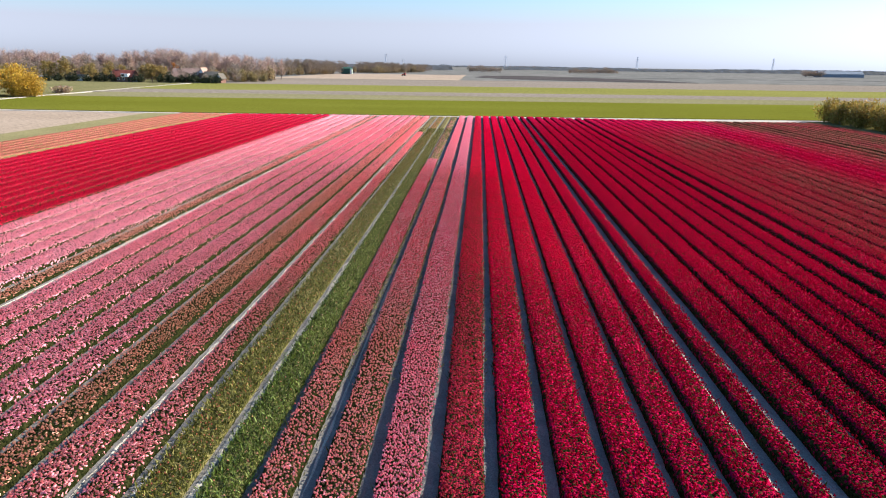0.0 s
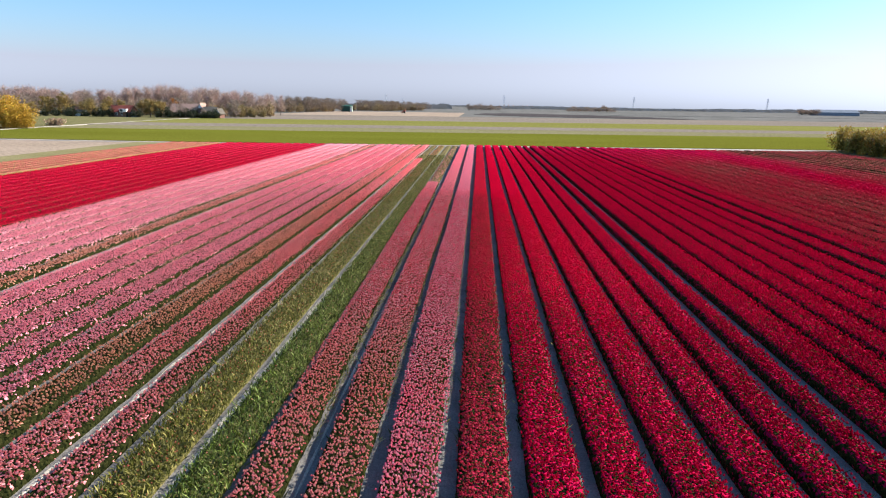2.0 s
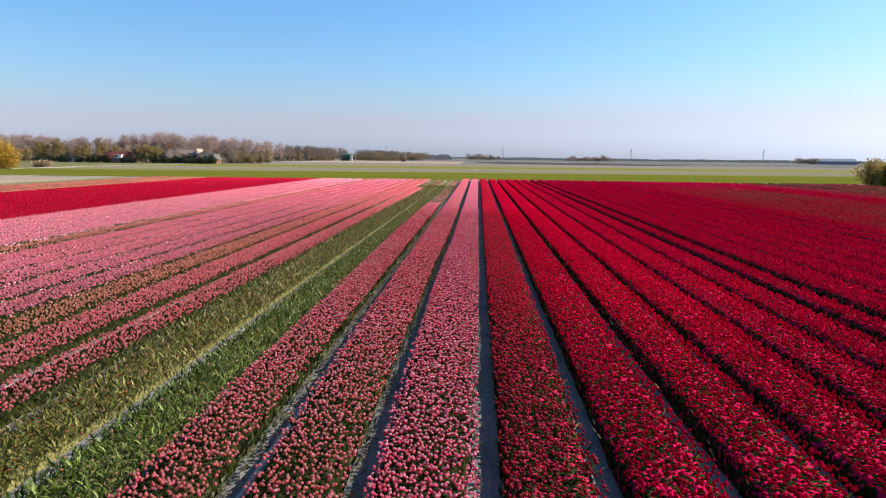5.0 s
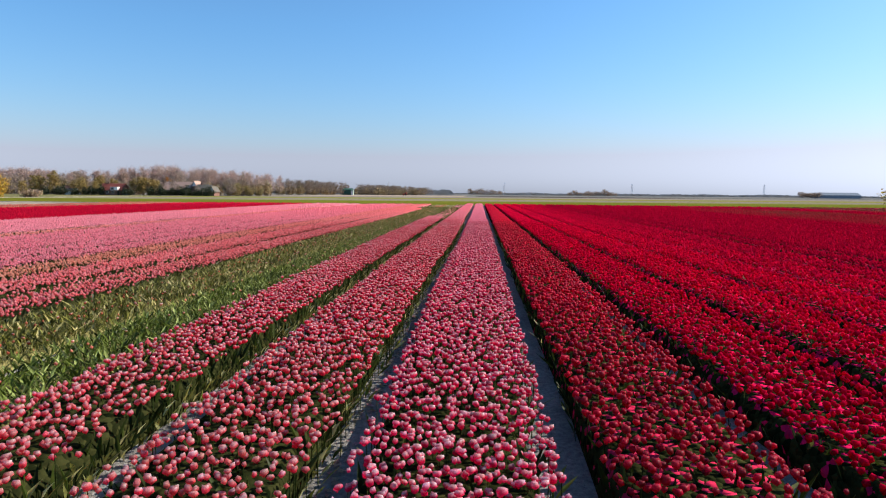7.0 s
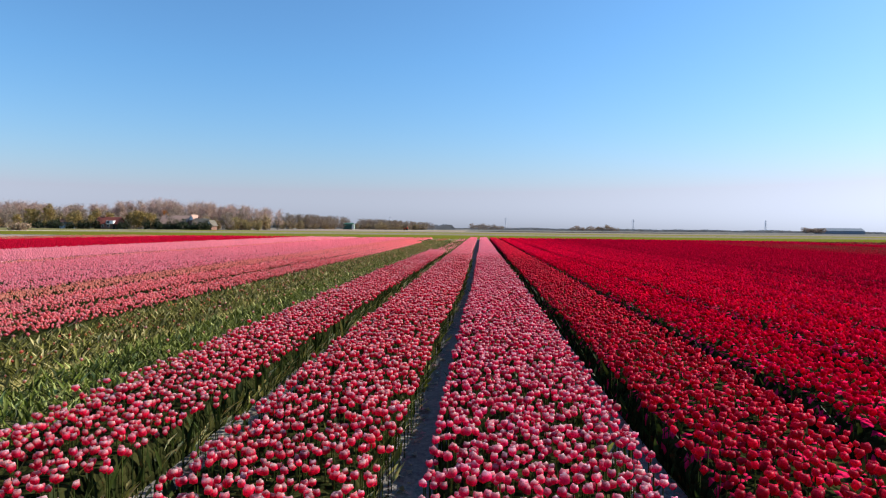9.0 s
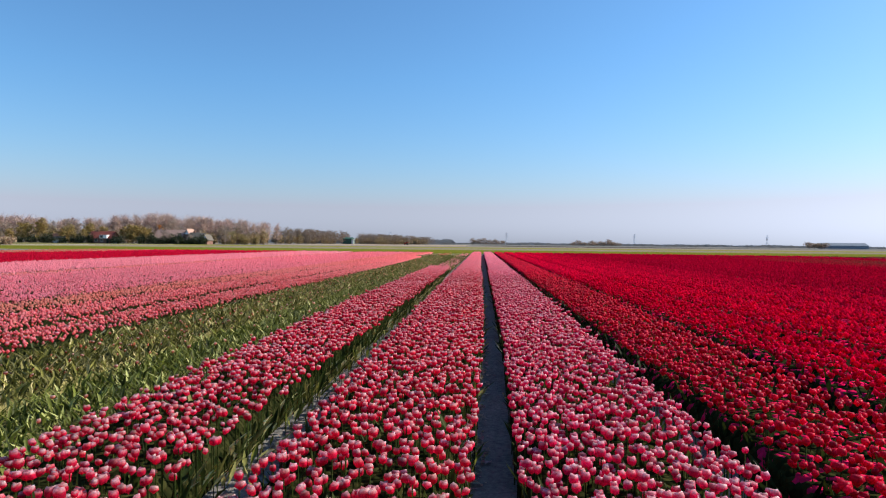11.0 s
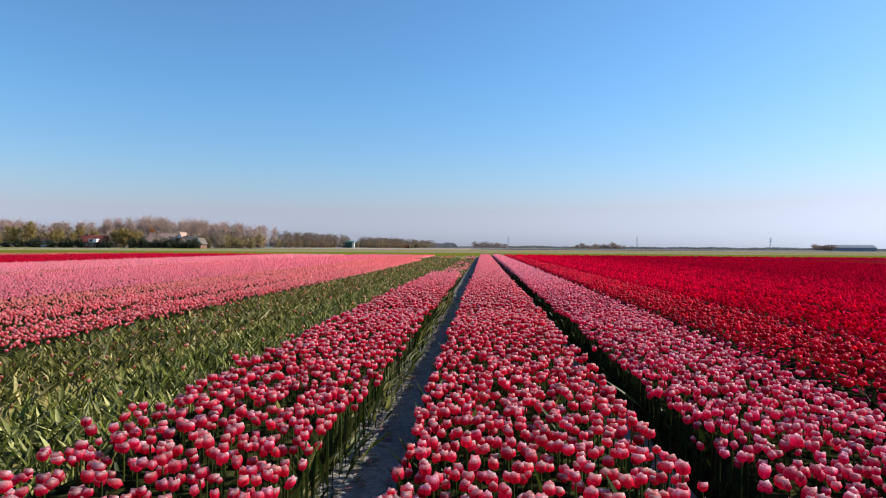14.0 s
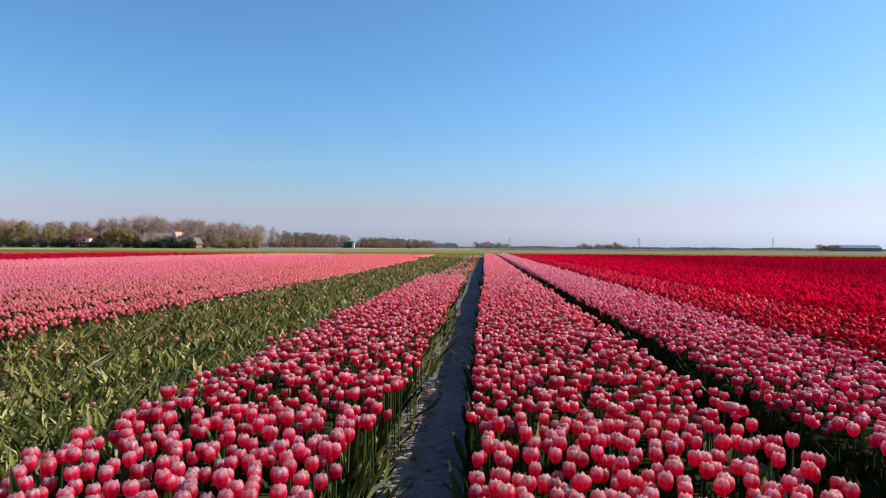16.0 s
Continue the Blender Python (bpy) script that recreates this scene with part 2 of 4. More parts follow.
def sheet(name, corners, z, material, label, category, cut=0):
    """A level piece of land with a turned-down rim, as a closed slab."""
    bm = bmesh.new()
    top = [bm.verts.new((x, y, z)) for x, y in corners]
    low = [bm.verts.new((x, y, z - 0.3)) for x, y in corners]
    bm.faces.new(top)
    n = len(top)
    for i in range(n):
        bm.faces.new((top[i], low[i], low[(i + 1) % n], top[(i + 1) % n]))
    if cut:
        bmesh.ops.subdivide_edges(bm, edges=bm.edges[:], cuts=cut, use_grid_fill=True)
    bmesh.ops.recalc_face_normals(bm, faces=bm.faces[:])
    ob = part(name, bm, material)
    return tagged(ob, label, category, kind="structure")


bm = bmesh.new()
bmesh.ops.create_grid(bm, x_segments=24, y_segments=24, size=4600)
bmesh.ops.translate(bm, verts=bm.verts[:], vec=(0, 1500, -0.12))
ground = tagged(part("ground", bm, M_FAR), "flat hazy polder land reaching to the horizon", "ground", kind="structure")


def band(y0, y1, x0, x1, z, material, name, label):
    k = SKEW + 0.01
    return sheet(name, [(x0, y0 + k * x0), (x1, y0 + k * x1), (x1, y1 + k * x1), (x0, y1 + k * x0)], z, material, label, "field")


# soil under the tulips, as a sheet with uneven tractor-worn strips
sheet("field_soil", [(-64, -14), (70, -14), (70, far_edge(70)), (-64, far_edge(-64))], -0.02, M_SOIL, "bare sandy soil under the tulip beds", "soil")
sheet("fallow_field", [(-330, -14), (-64.0, -14), (-64.0, 122.4), (-330, 122.4)], -0.03, M_TILLED, "bare tan tilled field beside the tulips", "field")
sheet("grass_margin", [(-64.2, -14), (-57.0, -14), (-57.0, 122.4), (-64.2, 122.4)], 0.0, M_MARGIN, "dry grass margin along the tulip field", "grass")


def strip(name, y0, y1, z, material, label, category):
    """A strip along the far end of the field, bending with it."""
    xs = (-330, -60, 320)
    corners = [(x, far_edge(x) + y0) for x in xs] + [(x, far_edge(x) + y1) for x in reversed(xs)]
    return sheet(name, corners, z, material, label, category)


strip("farm_track", 0.0, 1.7, 0.05, M_SAND, "pale sandy farm track along the field end", "track")
sheet("track_verge", [(10, far_edge(10) - 0.6), (40, far_edge(40) - 6.0), (67.3, far_edge(67.3) - 6.0), (67.3, far_edge(67.3)), (10, far_edge(10))], 0.04, M_SAND, "pale sandy headland beside the farm track", "track")
strip("ditch", 1.7, 3.2, -0.05, M_WATER, "narrow dark ditch behind the farm track", "ditch")
sheet("grain_field", [(-117.5, 125.6), (-60, 125.6), (420, far_edge(420) + 3.2), (420, 184 + 0.075 * 420), (-121, 184 - 0.075 * 121)], 0.05, M_CORN, "vivid green field of young grain", "field")
band(184, 211, -122, 420, 0.05, M_PALECROP, "pale_strip", "pale yellowish strip of thin crop")
band(211, 238, -128, 420, 0.04, M_MAUVE, "ploughed_strip", "mauve-grey ploughed strip")
band(238, 306, -131, 480, 0.05, M_YELLOWGREEN, "thin_crop_field", "yellow-green field of thin crop")
band(306, 425, -150, 620, 0.04, M_MAUVE, "ploughed_field", "pinkish grey ploughed field")
band(425, 640, -140, -12, 0.05, M_TILLED, "light_tilled_field", "light tan tilled field far off")
sheet("dark_tilled_patch", [(-2, 545), (22, 490), (70, 462), (152, 446), (140, 520), (100, 590), (50, 650), (8, 625)], 0.06, M_DARKSOIL, "dark grey freshly tilled patch far off", "field")
band(600, 1100, 30, 900, 0.03, M_FAR, "far_field", "fields far off in a hazy grey tone")
sheet("meadow", [(-420, 120), (-120, 131), (-136, 300), (-150, 345), (-420, 360)], 0.02, M_MEADOW, "rough meadow with sheep-cropped grass by the houses", "meadow")
sheet("meadow_track", [(-119.5, 131), (-118.0, 131), (-134.0, 300), (-135.5, 300)], 0.07, M_SAND, "pale track along the meadow", "track")
sheet("hedge_verge", [(67.5, 60), (96, 60), (96, far_edge(96) + 0.0), (67.5, far_edge(67.5))], 0.01, M_MEADOW, "shaded grass verge under the hedge", "grass")

# dry wheel ruts and paths open to the sun, sunlight put into paler sand
def wheel_rut(a, b, y1, sway=0.035):
    """A thin bank of dry sand with uneven edges, lying on the soil; its pale colour stands in for sunlight."""
    bm = bmesh.new()
    rows, n = [], int((y1 + 12) / 0.7)
    for i in range(n + 1):
        y = -12 + (y1 + 12) * i / n
        slim = 0.5 * (b - a) * (0 if b - a > 0.5 else np.interp(y, [22, 75], [0.0, 0.6]))       # narrower towards the far end
        l, r = a + slim + rng.normal(0, sway), b - slim + rng.normal(0, sway)
        rows.append([bm.verts.new(p) for p in ((l, y, -0.04), (l + 0.02, y, 0.0), ((l + r) / 2, y, 0.006 + 0.008 * rng.random()), (r - 0.02, y, 0.0), (r, y, -0.04))])
    for p, q in zip(rows, rows[1:]):
        for j in range(4):
            bm.faces.new((p[j], p[j + 1], q[j + 1], q[j]))
    return tagged(part("wheel_rut", bm, M_SAND), "dry sandy rut between tulip beds, paled as if sunlit", "rut", kind="structure")


for a, b in ((-19.00, -18.92), (-17.70, -17.62), (-4.37, -4.18), (-5.78, -5.70), (-7.20, -7.13), (10.08, 10.20), (-47.25, -46.75)):
    wheel_rut(a, b, far_edge(b) - 0.5)
# pale sand keeps this shaded path edge light
wheel_rut(-1.66, -1.56, 30, 0.02)

# ---- tulip beds ----
PINK = ((0.84, 0.022, 0.13), (0.98, 0.62, 0.70))
LILAC = ((0.80, 0.16, 0.25), (0.95, 0.56, 0.63))
PINKER = ((0.80, 0.10, 0.19), (0.95, 0.57, 0.63))
ROSE = ((0.84, 0.018, 0.085), (0.98, 0.62, 0.66))
CORAL = ((0.84, 0.10, 0.14), (0.97, 0.60, 0.60))
# second red lighter than the body, standing in for sunlit petal tops
RED = ((0.47, 0.003, 0.044), (0.78, 0.008, 0.076))
CRIMSON = ((0.58, 0.009, 0.046), (0.64, 0.014, 0.070))
ORANGE = ((0.50, 0.10, 0.06), (0.70, 0.38, 0.26))
RUST = ((0.66, 0.22, 0.15), (0.86, 0.50, 0.38))
BRICK_RED = ((0.46, 0.10, 0.085), (0.56, 0.21, 0.17))
PALE = {PINK: (0.92, 0.36, 0.46), ROSE: (0.91, 0.33, 0.40), LILAC: (0.91, 0.36, 0.43), PINKER: (0.90, 0.30, 0.37), CORAL: (0.92, 0.30, 0.32)}    # whole blossoms, seen from afar
# x of both sides, petal colours, blossoms for each square metre, leafiness, name of the look
BEDS = []
for i in range(6):
    BEDS.append((-56.6 + 1.58 * i, -55.3 + 1.58 * i, BRICK_RED, 50, 1.0, "faded rusty-red"))
for i in range(-1, 11):
    BEDS.append((-44.6 + 1.605 * i, -43.25 + 1.605 * i, CRIMSON, 120, 0.4, "crimson"))
for a, b in ((-26.8, -25.49), (-25.22, -23.98), (-23.72, -22.44), (-22.17, -20.94), (-20.67, -19.14)):
    BEDS.append((a, b, LILAC, 120, 0.4, "light pink"))
BEDS.append((-18.76, -17.80, RUST, 70, 1.0, "brownish fading"))
for a, b in ((-17.16, -15.85), (-15.65, -14.5), (-14.3, -12.95), (-12.75, -11.45), (-11.25, -10.15)):
    BEDS.append((a, b, PINKER, 150, 0.5, "pink"))
BEDS += [
    (-9.95, -8.75, RUST, 130, 1.0, "brownish fading"),
    (-8.57, -7.27, CORAL, 175, 0.5, "coral pink"),
    (-6.94, -5.90, CORAL, 175, 0.5, "coral red"),
    (-5.62, -4.42, ORANGE, 40, 1.6, "topped"),
    (-4.10, -2.98, RUST, 4, 1.9, "topped"),
    (-2.78, -1.68, ROSE, 215, 0.8, "rose pink"),
    (-1.34, -0.19, ROSE, 225, 0.7, "rose pink"),
    (0.12, 1.34, PINK, 245, 0.5, "frosted pink"),
    (1.66, 2.86, RED, 180, 0.9, "red"),
    (3.16, 4.36, RED, 180, 0.7, "red"),
    (4.66, 5.84, RED, 180, 0.6, "red"),
    (6.12, 7.34, RED, 180, 0.6, "red"),
    (7.62, 8.76, RED, 150, 0.6, "red"),
    (9.02, 10.04, RED, 150, 0.6, "red"),
    (10.56, 11.26, RED, 150, 0.8, "red"),
    (11.82, 13.24, RED, 150, 0.6, "red"),
    (13.48, 14.76, RED, 150, 0.6, "red"),
    (15.00, 16.22, RED, 150, 0.6, "red"),
    (16.46, 17.76, RED, 150, 0.6, "red"),
    (18.02, 19.28, RED, 150, 0.6, "red"),
    (19.52, 20.62, RED, 150, 0.6, "red"),
    (21.15, 22.30, RED, 130, 0.7, "red"),
]
for i in range(18):
    a = 22.85 + 1.55 * i
    fade = a > 46.5
    BEDS.append((a, a + 1.4, RED, 90 if fade else 120, 1.0 if fade else 0.5, "fading red" if fade else "red"))
BEDS.append((51.05, 52.4, RED, 80, 1.1, "fading red"))
for i in range(9):
    a = 52.9 + 1.55 * i
    BEDS.append((a, a + 1.4, RED, 80, 1.1, "fading red"))

TOP = 0.425


def cup(sides, rings, tip):
    """A tulip blossom about 6 cm wide: rings of (z, r), petals that stand proud of the seams between them and close in towards the top."""
    v, f = [(0, 0, 0)], []
    for j, (z, r) in enumerate(rings):
        last = j == len(rings) - 1
        for i in range(sides):
            a = 2 * math.pi * i / sides
            q = r * (1.06 if i % 2 else 0.84)
            v.append((q * math.cos(a), q * math.sin(a), z + (tip * (1 if i % 2 else -0.6) if last else 0)))
    for i in range(sides):
        f.append((0, 1 + (i + 1) % sides, 1 + i))
    for j in range(len(rings) - 1):
        for i in range(sides):
            p, q = 1 + j * sides + i, 1 + j * sides + (i + 1) % sides
            f += [(p, q, q + sides), (p, q + sides, p + sides)]
    v.append((0, 0, rings[-1][0] - 0.002))
    top = len(v) - 1 - sides
    f += [(len(v) - 1, top + i, top + (i + 1) % sides) for i in range(sides)]
    return np.array(v), np.array(f)


CUP_A = cup(6, [(0.016, 0.0275), (0.040, 0.0318), (0.058, 0.0245)], 0.005)
CUP_M = cup(4, [(0.030, 0.034), (0.054, 0.025)], 0.003)
CUP_B = (np.array([(0, 0, 0), (0.03, 0, 0.032), (0, 0.03, 0.036), (-0.03, 0, 0.032), (0, -0.03, 0.036), (0, 0, 0.068)]),
         np.array([(0, 2, 1), (0, 3, 2), (0, 4, 3), (0, 1, 4), (1, 2, 5), (2, 3, 5), (3, 4, 5), (4, 1, 5)]))
CUP_C = (np.array([(0.042, 0, 0.0), (-0.021, 0.036, 0.0), (-0.021, -0.036, 0.0), (0, 0, 0.060)]), np.array([(0, 1, 3), (1, 2, 3), (2, 0, 3)]))
LEAF_F = np.array([(0, 2, 3), (0, 3, 1), (3, 2, 4), (3, 4, 1)])
LEAF_UP = (np.array([(0, 0, 0), (-0.021, 0.032, 0.14), (0.021, 0.032, 0.14), (0, 0.046, 0.13), (0, 0.095, 0.26)]), LEAF_F)
LEAF_ARCH = (np.array([(0, 0, 0), (-0.017, 0.030, 0.085), (0.017, 0.030, 0.085), (0, 0.042, 0.080), (0.008, 0.100, 0.145)]), LEAF_F)
STEM_A = (np.array([(0.004, 0, 0), (-0.002, 0.0035, 0), (-0.002, -0.0035, 0), (0.004, 0, 1), (-0.002, 0.0035, 1), (-0.002, -0.0035, 1)]) * (1, 1, 0.36),
          np.array([(0, 1, 4), (0, 4, 3), (1, 2, 5), (1, 5, 4), (2, 0, 3), (2, 3, 5)]))


def cup_colours(cup_v, n, look_, jitter, pale_rim=(0.046, 0.014, 1.0)):
    """Body colour below, darkened like shade in the seams and at the base, frosted and lightened towards the rim; each
    blossom a little its own.
    """
    z = cup_v[:, 2]
    rim = np.clip((z - pale_rim[0]) / pale_rim[1], 0, 1) ** pale_rim[2]
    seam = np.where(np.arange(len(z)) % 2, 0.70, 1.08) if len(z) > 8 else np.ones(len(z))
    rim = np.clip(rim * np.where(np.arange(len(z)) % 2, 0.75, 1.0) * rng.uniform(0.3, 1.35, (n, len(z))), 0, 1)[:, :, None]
    if len(z) > 8:
        rim[:, -1] = rng.uniform(0.55, 1.0, (n, 1))      # the tips fold in over the top
    body, edge = np.array(look_[0]), np.array(look_[1])
    if len(z) > 8 and edge[1] > 0.3:
        edge = 0.4 * edge + 0.6 * np.array((0.99, 0.86, 0.88))      # frosted rims, whitened further as painted highlights
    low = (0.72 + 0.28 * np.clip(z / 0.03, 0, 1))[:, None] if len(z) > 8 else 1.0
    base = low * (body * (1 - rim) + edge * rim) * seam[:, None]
    val = rng.normal(1, jitter, (n, 1, 1)).clip(0.6, 1.45)
    hue = 1 + rng.normal(0, 0.05, (n, 1, 3))
    return (base * val * hue).clip(0.002, 0.9).reshape(-1, 3)


def leaf_colours(n, k, pale, kind="", y=None, tint_=(1, 1, 1)):
    """Greens from dark to light, some leaves with a pale tip; with places given, of another hue at the near end of the field."""
    low, high, tip = {"": ((0.014, 0.025, 0.006), (0.050, 0.070, 0.015), (0.28, 0.25, 0.08)),
                      "olive": ((0.022, 0.028, 0.007), (0.24, 0.225, 0.052), (0.66, 0.56, 0.27))}[kind]
    a, b, c = np.array(low), np.array(high), np.array(tip)
    u = rng.random((n, 1))
    col = a * (1 - u) + b * u
    p = (rng.random((n, 1)) < pale) * rng.random((n, 1))
    col = col * (1 - p) + c * p
    if y is not None:
        g = np.interp(y, [20, 32, 60], [1.0, 0.15 if tint_[0] > 0.7 else 0.75, 0.15])[:, None]
        col = col * (1 - g) + col * tint_ * g
    return np.repeat(col, k, 0)


def grid_points(x0, x1, y0, y1, density):
    """Jittered places over a rectangle."""
    if y1 <= y0 or density <= 0:
        return np.zeros((0, 2))
    step = density ** -0.5
    nx, ny = max(1, round((x1 - x0) / step)), max(1, round((y1 - y0) / step))
    gx, gy = np.meshgrid((np.arange(nx) + 0.5) / nx, (np.arange(ny) + 0.5) / ny)
    p = np.stack([gx.ravel() * (x1 - x0) + x0, gy.ravel() * (y1 - y0) + y0], 1)
    return p + rng.uniform(-0.48, 0.48, p.shape) * ((x1 - x0) / nx, (y1 - y0) / ny)


class Heap:
    """Gathers pieces of one joined mesh."""
    def __init__(self):
        self.v, self.f, self.c, self.n = [], [], [], 0

    def add(self, V, F, C):
        if len(V):
            self.v.append(V), self.f.append(F + self.n), self.c.append(C)
            self.n += len(V)

    def mesh(self, name, mat, smooth=False):
        return tri_mesh(name, np.concatenate(self.v), np.concatenate(self.f), np.concatenate(self.c), (mat,), None, smooth)


EDGE = {-2.78: (0.0, 0.06), -1.34: (0.06, 0.0)}    # bare margins of the beds beside the middle path
SINGLE = (51.2, 52.5)          # the stretch where the tulips stand as single plants
LOW_LINE = ((1.0, 19.0), (-1.4, 50.0))               # the stretch of the field that is seen from close by
CLEARED = {-2.78: 66.0, -6.94: 94.0, -4.10: 87.6}    # where a bed ends in a cleared, leafy stretch


def reach(p):
    """How far a place of the field lies from where one looks at it, in metres."""
    x, y = p[:, 0], p[:, 1]
    (xa, ya), (xb, yb) = LOW_LINE
    across = x - np.interp(y, [ya, yb], [xa, xb])
    ahead = np.clip(y - 52.0, 0, None)
    rise = np.interp(y, [10.0, 11.5, 18, 22, 30], [60.0, 14.0, 9.0, 3.5, 2.0])
    outside = np.clip(np.abs(x - 0.5) - 0.78 * np.clip(y, 0, None) - 1.5, 0, 6) * 9
    return np.sqrt(across ** 2 + ahead ** 2 + rise ** 2 + outside ** 2)


def canopy_mesh(x0, x1, y0, y1, step):
    """The dense leaves of a bed as one uneven raised strip, of height one."""
    n1, n2 = int((62 - y0) / step), int((y1 - 62) / (3 * step))
    ny = n1 + n2 + 1
    prof = np.array([(0.0, 0.0), (0.015, 0.6), (0.07, 0.95), (0.32, 1.0), (0.68, 1.0), (0.93, 0.95), (0.985, 0.6), (1.0, 0.0)])
    k = len(prof)
    ys = np.r_[np.linspace(y0, 62, n1, endpoint=False), np.linspace(62, y1, n2 + 1)]
    xx = x0 + prof[None, :, 0] * (x1 - x0) + rng.normal(0, 0.012, (ny, k))
    zz = prof[None, :, 1] * (1 + rng.normal(0, 0.05, (ny, k)))
    V = np.stack([xx, np.repeat(ys[:, None], k, 1) + rng.normal(0, step * 0.12, (ny, k)), zz], -1).reshape(-1, 3)
    i = (np.arange(ny - 1)[:, None] * k + np.arange(k - 1)[None]).ravel()
    F = np.concatenate([np.stack([i, i + 1, i + k + 1], 1), np.stack([i, i + k + 1, i + k], 1)])
    end = [(0, j + 1, j) for j in range(1, k - 1)]
    off = (ny - 1) * k
    F = np.concatenate([F, np.array(end), np.array([(off, off + j, off + j + 1) for j in range(1, k - 1)])])
    return V, F


def wilt(x, y, look_):
    """How faded the bed is at a place, from 0 to 1."""
    w = np.zeros(len(x))
    if look_ is RED:
        patch = 0.45 + 0.9 * hash_noise(x * 0.5, y * 0.07, 3)
        early = 0.75 * np.clip((x - 23.5) / 5, 0, 1) * np.clip((40 - x) / 4, 0, 1) * np.clip((112 - y) / 35, 0, 0.8)
        late = np.clip((x - 42.5) / 7, 0, 1)
        w = np.clip((early + late) * patch, 0, 1)
        w = np.maximum(w, ((x < 2.9) & (x > 1.5)) * 0.22 * np.clip((34 - y) / 10, 0.3, 1))
    return w


def bend(V):
    """The middle rows do not run quite straight: they sway a hand's width to one side along the field."""
    u = np.clip((V[:, 1] - 11) / 15, 0, 1)
    w = np.clip((V[:, 1] - 34) / 10, 0, 1)
    back = 0.11 * w * w * (3 - 2 * w) * np.exp(-((V[:, 0] - 0.0) / 0.55) ** 2)
    out = np.clip((V[:, 1] - 30) / 14, 0, 1)
    back -= 0.13 * out * np.exp(-((V[:, 0] + 2.85) / 0.42) ** 2)
    V[:, 0] += back - 0.10 * u * u * (3 - 2 * u) * np.exp(-((V[:, 0] + 0.9) / 1.9) ** 2)
    return V


WITHERED = np.array((0.20, 0.105, 0.07))


def tulip_bed(x0, x1, look_, density, leafy, word):
    topped = word == "topped"
    sink = 0.16 if word == "brownish fading" and x0 < -15 else 0.12 if x0 < -5.6 else 0.02 if look_ is RED else 0.0       # shorter kinds stand lower
    yend = far_edge((x0 + x1) / 2) - 1.0 - np.interp(x0, [10, 40], [0.0, 5.5])
    clear = CLEARED.get(x0, 1e6)
    bed = new("tulip_bed")
    cover = {"topped": 0.12, "faded rusty-red": 0.74, "fading red": 0.72, "brownish fading": 0.66}.get(word, 0.93)
    hue = np.array(PALE.get(look_, np.array(look_[0]) * 0.62 + np.array(look_[1]) * 0.38))
    inset = (0.07, 0.09) if x0 < -9.9 else (0.05, 0.07) if x0 < -5.6 else (0.0, 0.17 if x0 == -2.78 else 0.10) if -5.6 < x0 < 1 else (0.02, 0.04)      # open soil along both sides
    # the mass of leaves, with the far blossoms on it
    V, F = canopy_mesh(x0 + inset[0], x1 - inset[1], FIELD_Y0, yend, 0.45 if abs(x0) < 14 else 1.1)
    d = reach(V)
    gone = V[:, 1] > clear
    high = np.interp(d, [3, 8, 20, 55], [0.27, 0.30, 0.33, 0.375]) - sink
    if topped:
        high = np.full(len(V), 0.15)
    high[gone] = 0.16
    skirt = V[:, 2] < 0.3
    V[:, 2] = np.where(skirt, -0.03, V[:, 2] * high)
    a = cover * np.interp(d, [9, 18, 36, 62] if look_ in PALE and x0 < -5 else [12, 22, 42, 70], [0.0, 0.40, 0.92, 1.0])
    if look_ is RED:
        a = np.maximum(a, np.interp(d, [3, 8], [0.28, 0.50]))
    w = wilt(V[:, 0], V[:, 1], look_)
    a = a * (1 - 0.45 * w)
    a = a * np.interp(V[:, 1], [9.0, 11.0], [0.55, 1.0])
    a[gone] = 0.85
    C = np.repeat(hue[None], len(V), 0) * {RED: (0.84, 1.6, 1.15), CRIMSON: (0.95, 1.2, 1.05)}.get(look_, (1.0, 1.0, 1.0))
    if look_ in PALE:
        u = np.interp(d, [14, 40], [0.5, 0.0])[:, None]
        C = C * (1 - u) + (np.array(look_[0]) * 0.5 + np.array(look_[1]) * 0.5) * u * 0.9
    if word == "brownish fading":
        u = np.clip((V[:, 1] - 30) / 40, 0, 0.75)[:, None]
        C = C * (1 - u) + np.array(PALE[CORAL]) * u
    # brightness put into the red by place: dim near end and right rows
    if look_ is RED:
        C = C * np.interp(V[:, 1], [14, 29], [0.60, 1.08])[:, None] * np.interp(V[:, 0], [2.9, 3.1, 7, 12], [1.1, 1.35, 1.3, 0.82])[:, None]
    C = C * (1 - 0.7 * w[:, None]) + WITHERED * 0.7 * w[:, None]
    C[gone] = (0.19, 0.155, 0.072)
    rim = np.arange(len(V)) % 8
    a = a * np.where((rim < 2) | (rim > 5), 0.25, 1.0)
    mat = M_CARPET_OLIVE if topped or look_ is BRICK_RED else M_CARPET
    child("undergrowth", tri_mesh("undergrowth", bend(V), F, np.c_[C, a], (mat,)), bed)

    flowers, leaves = Heap(), Heap()
    e0, e1 = EDGE.get(x0, (0, 0))
    spill = 0.01 if look_ is RED else -0.03 if x0 < -9.9 else -0.02 if x0 < -5.6 else 0.03
    p = grid_points(x0 - spill + e0, x1 + spill - e1, FIELD_Y0, yend, density)
    d = reach(p)
    w = wilt(p[:, 0], p[:, 1], look_)
    gone = p[:, 1] > clear
    patch = hash_noise(p[:, 0] * 1.3, p[:, 1] * 0.5, x0)
    chance = np.interp(d, [11, 22, 44, 70, 120], [1.0, 0.74, 0.32, 0.06, 0.02]) * (1 - 0.24 * patch) * (1 - 0.5 * w)
    chance[gone] *= 0.08
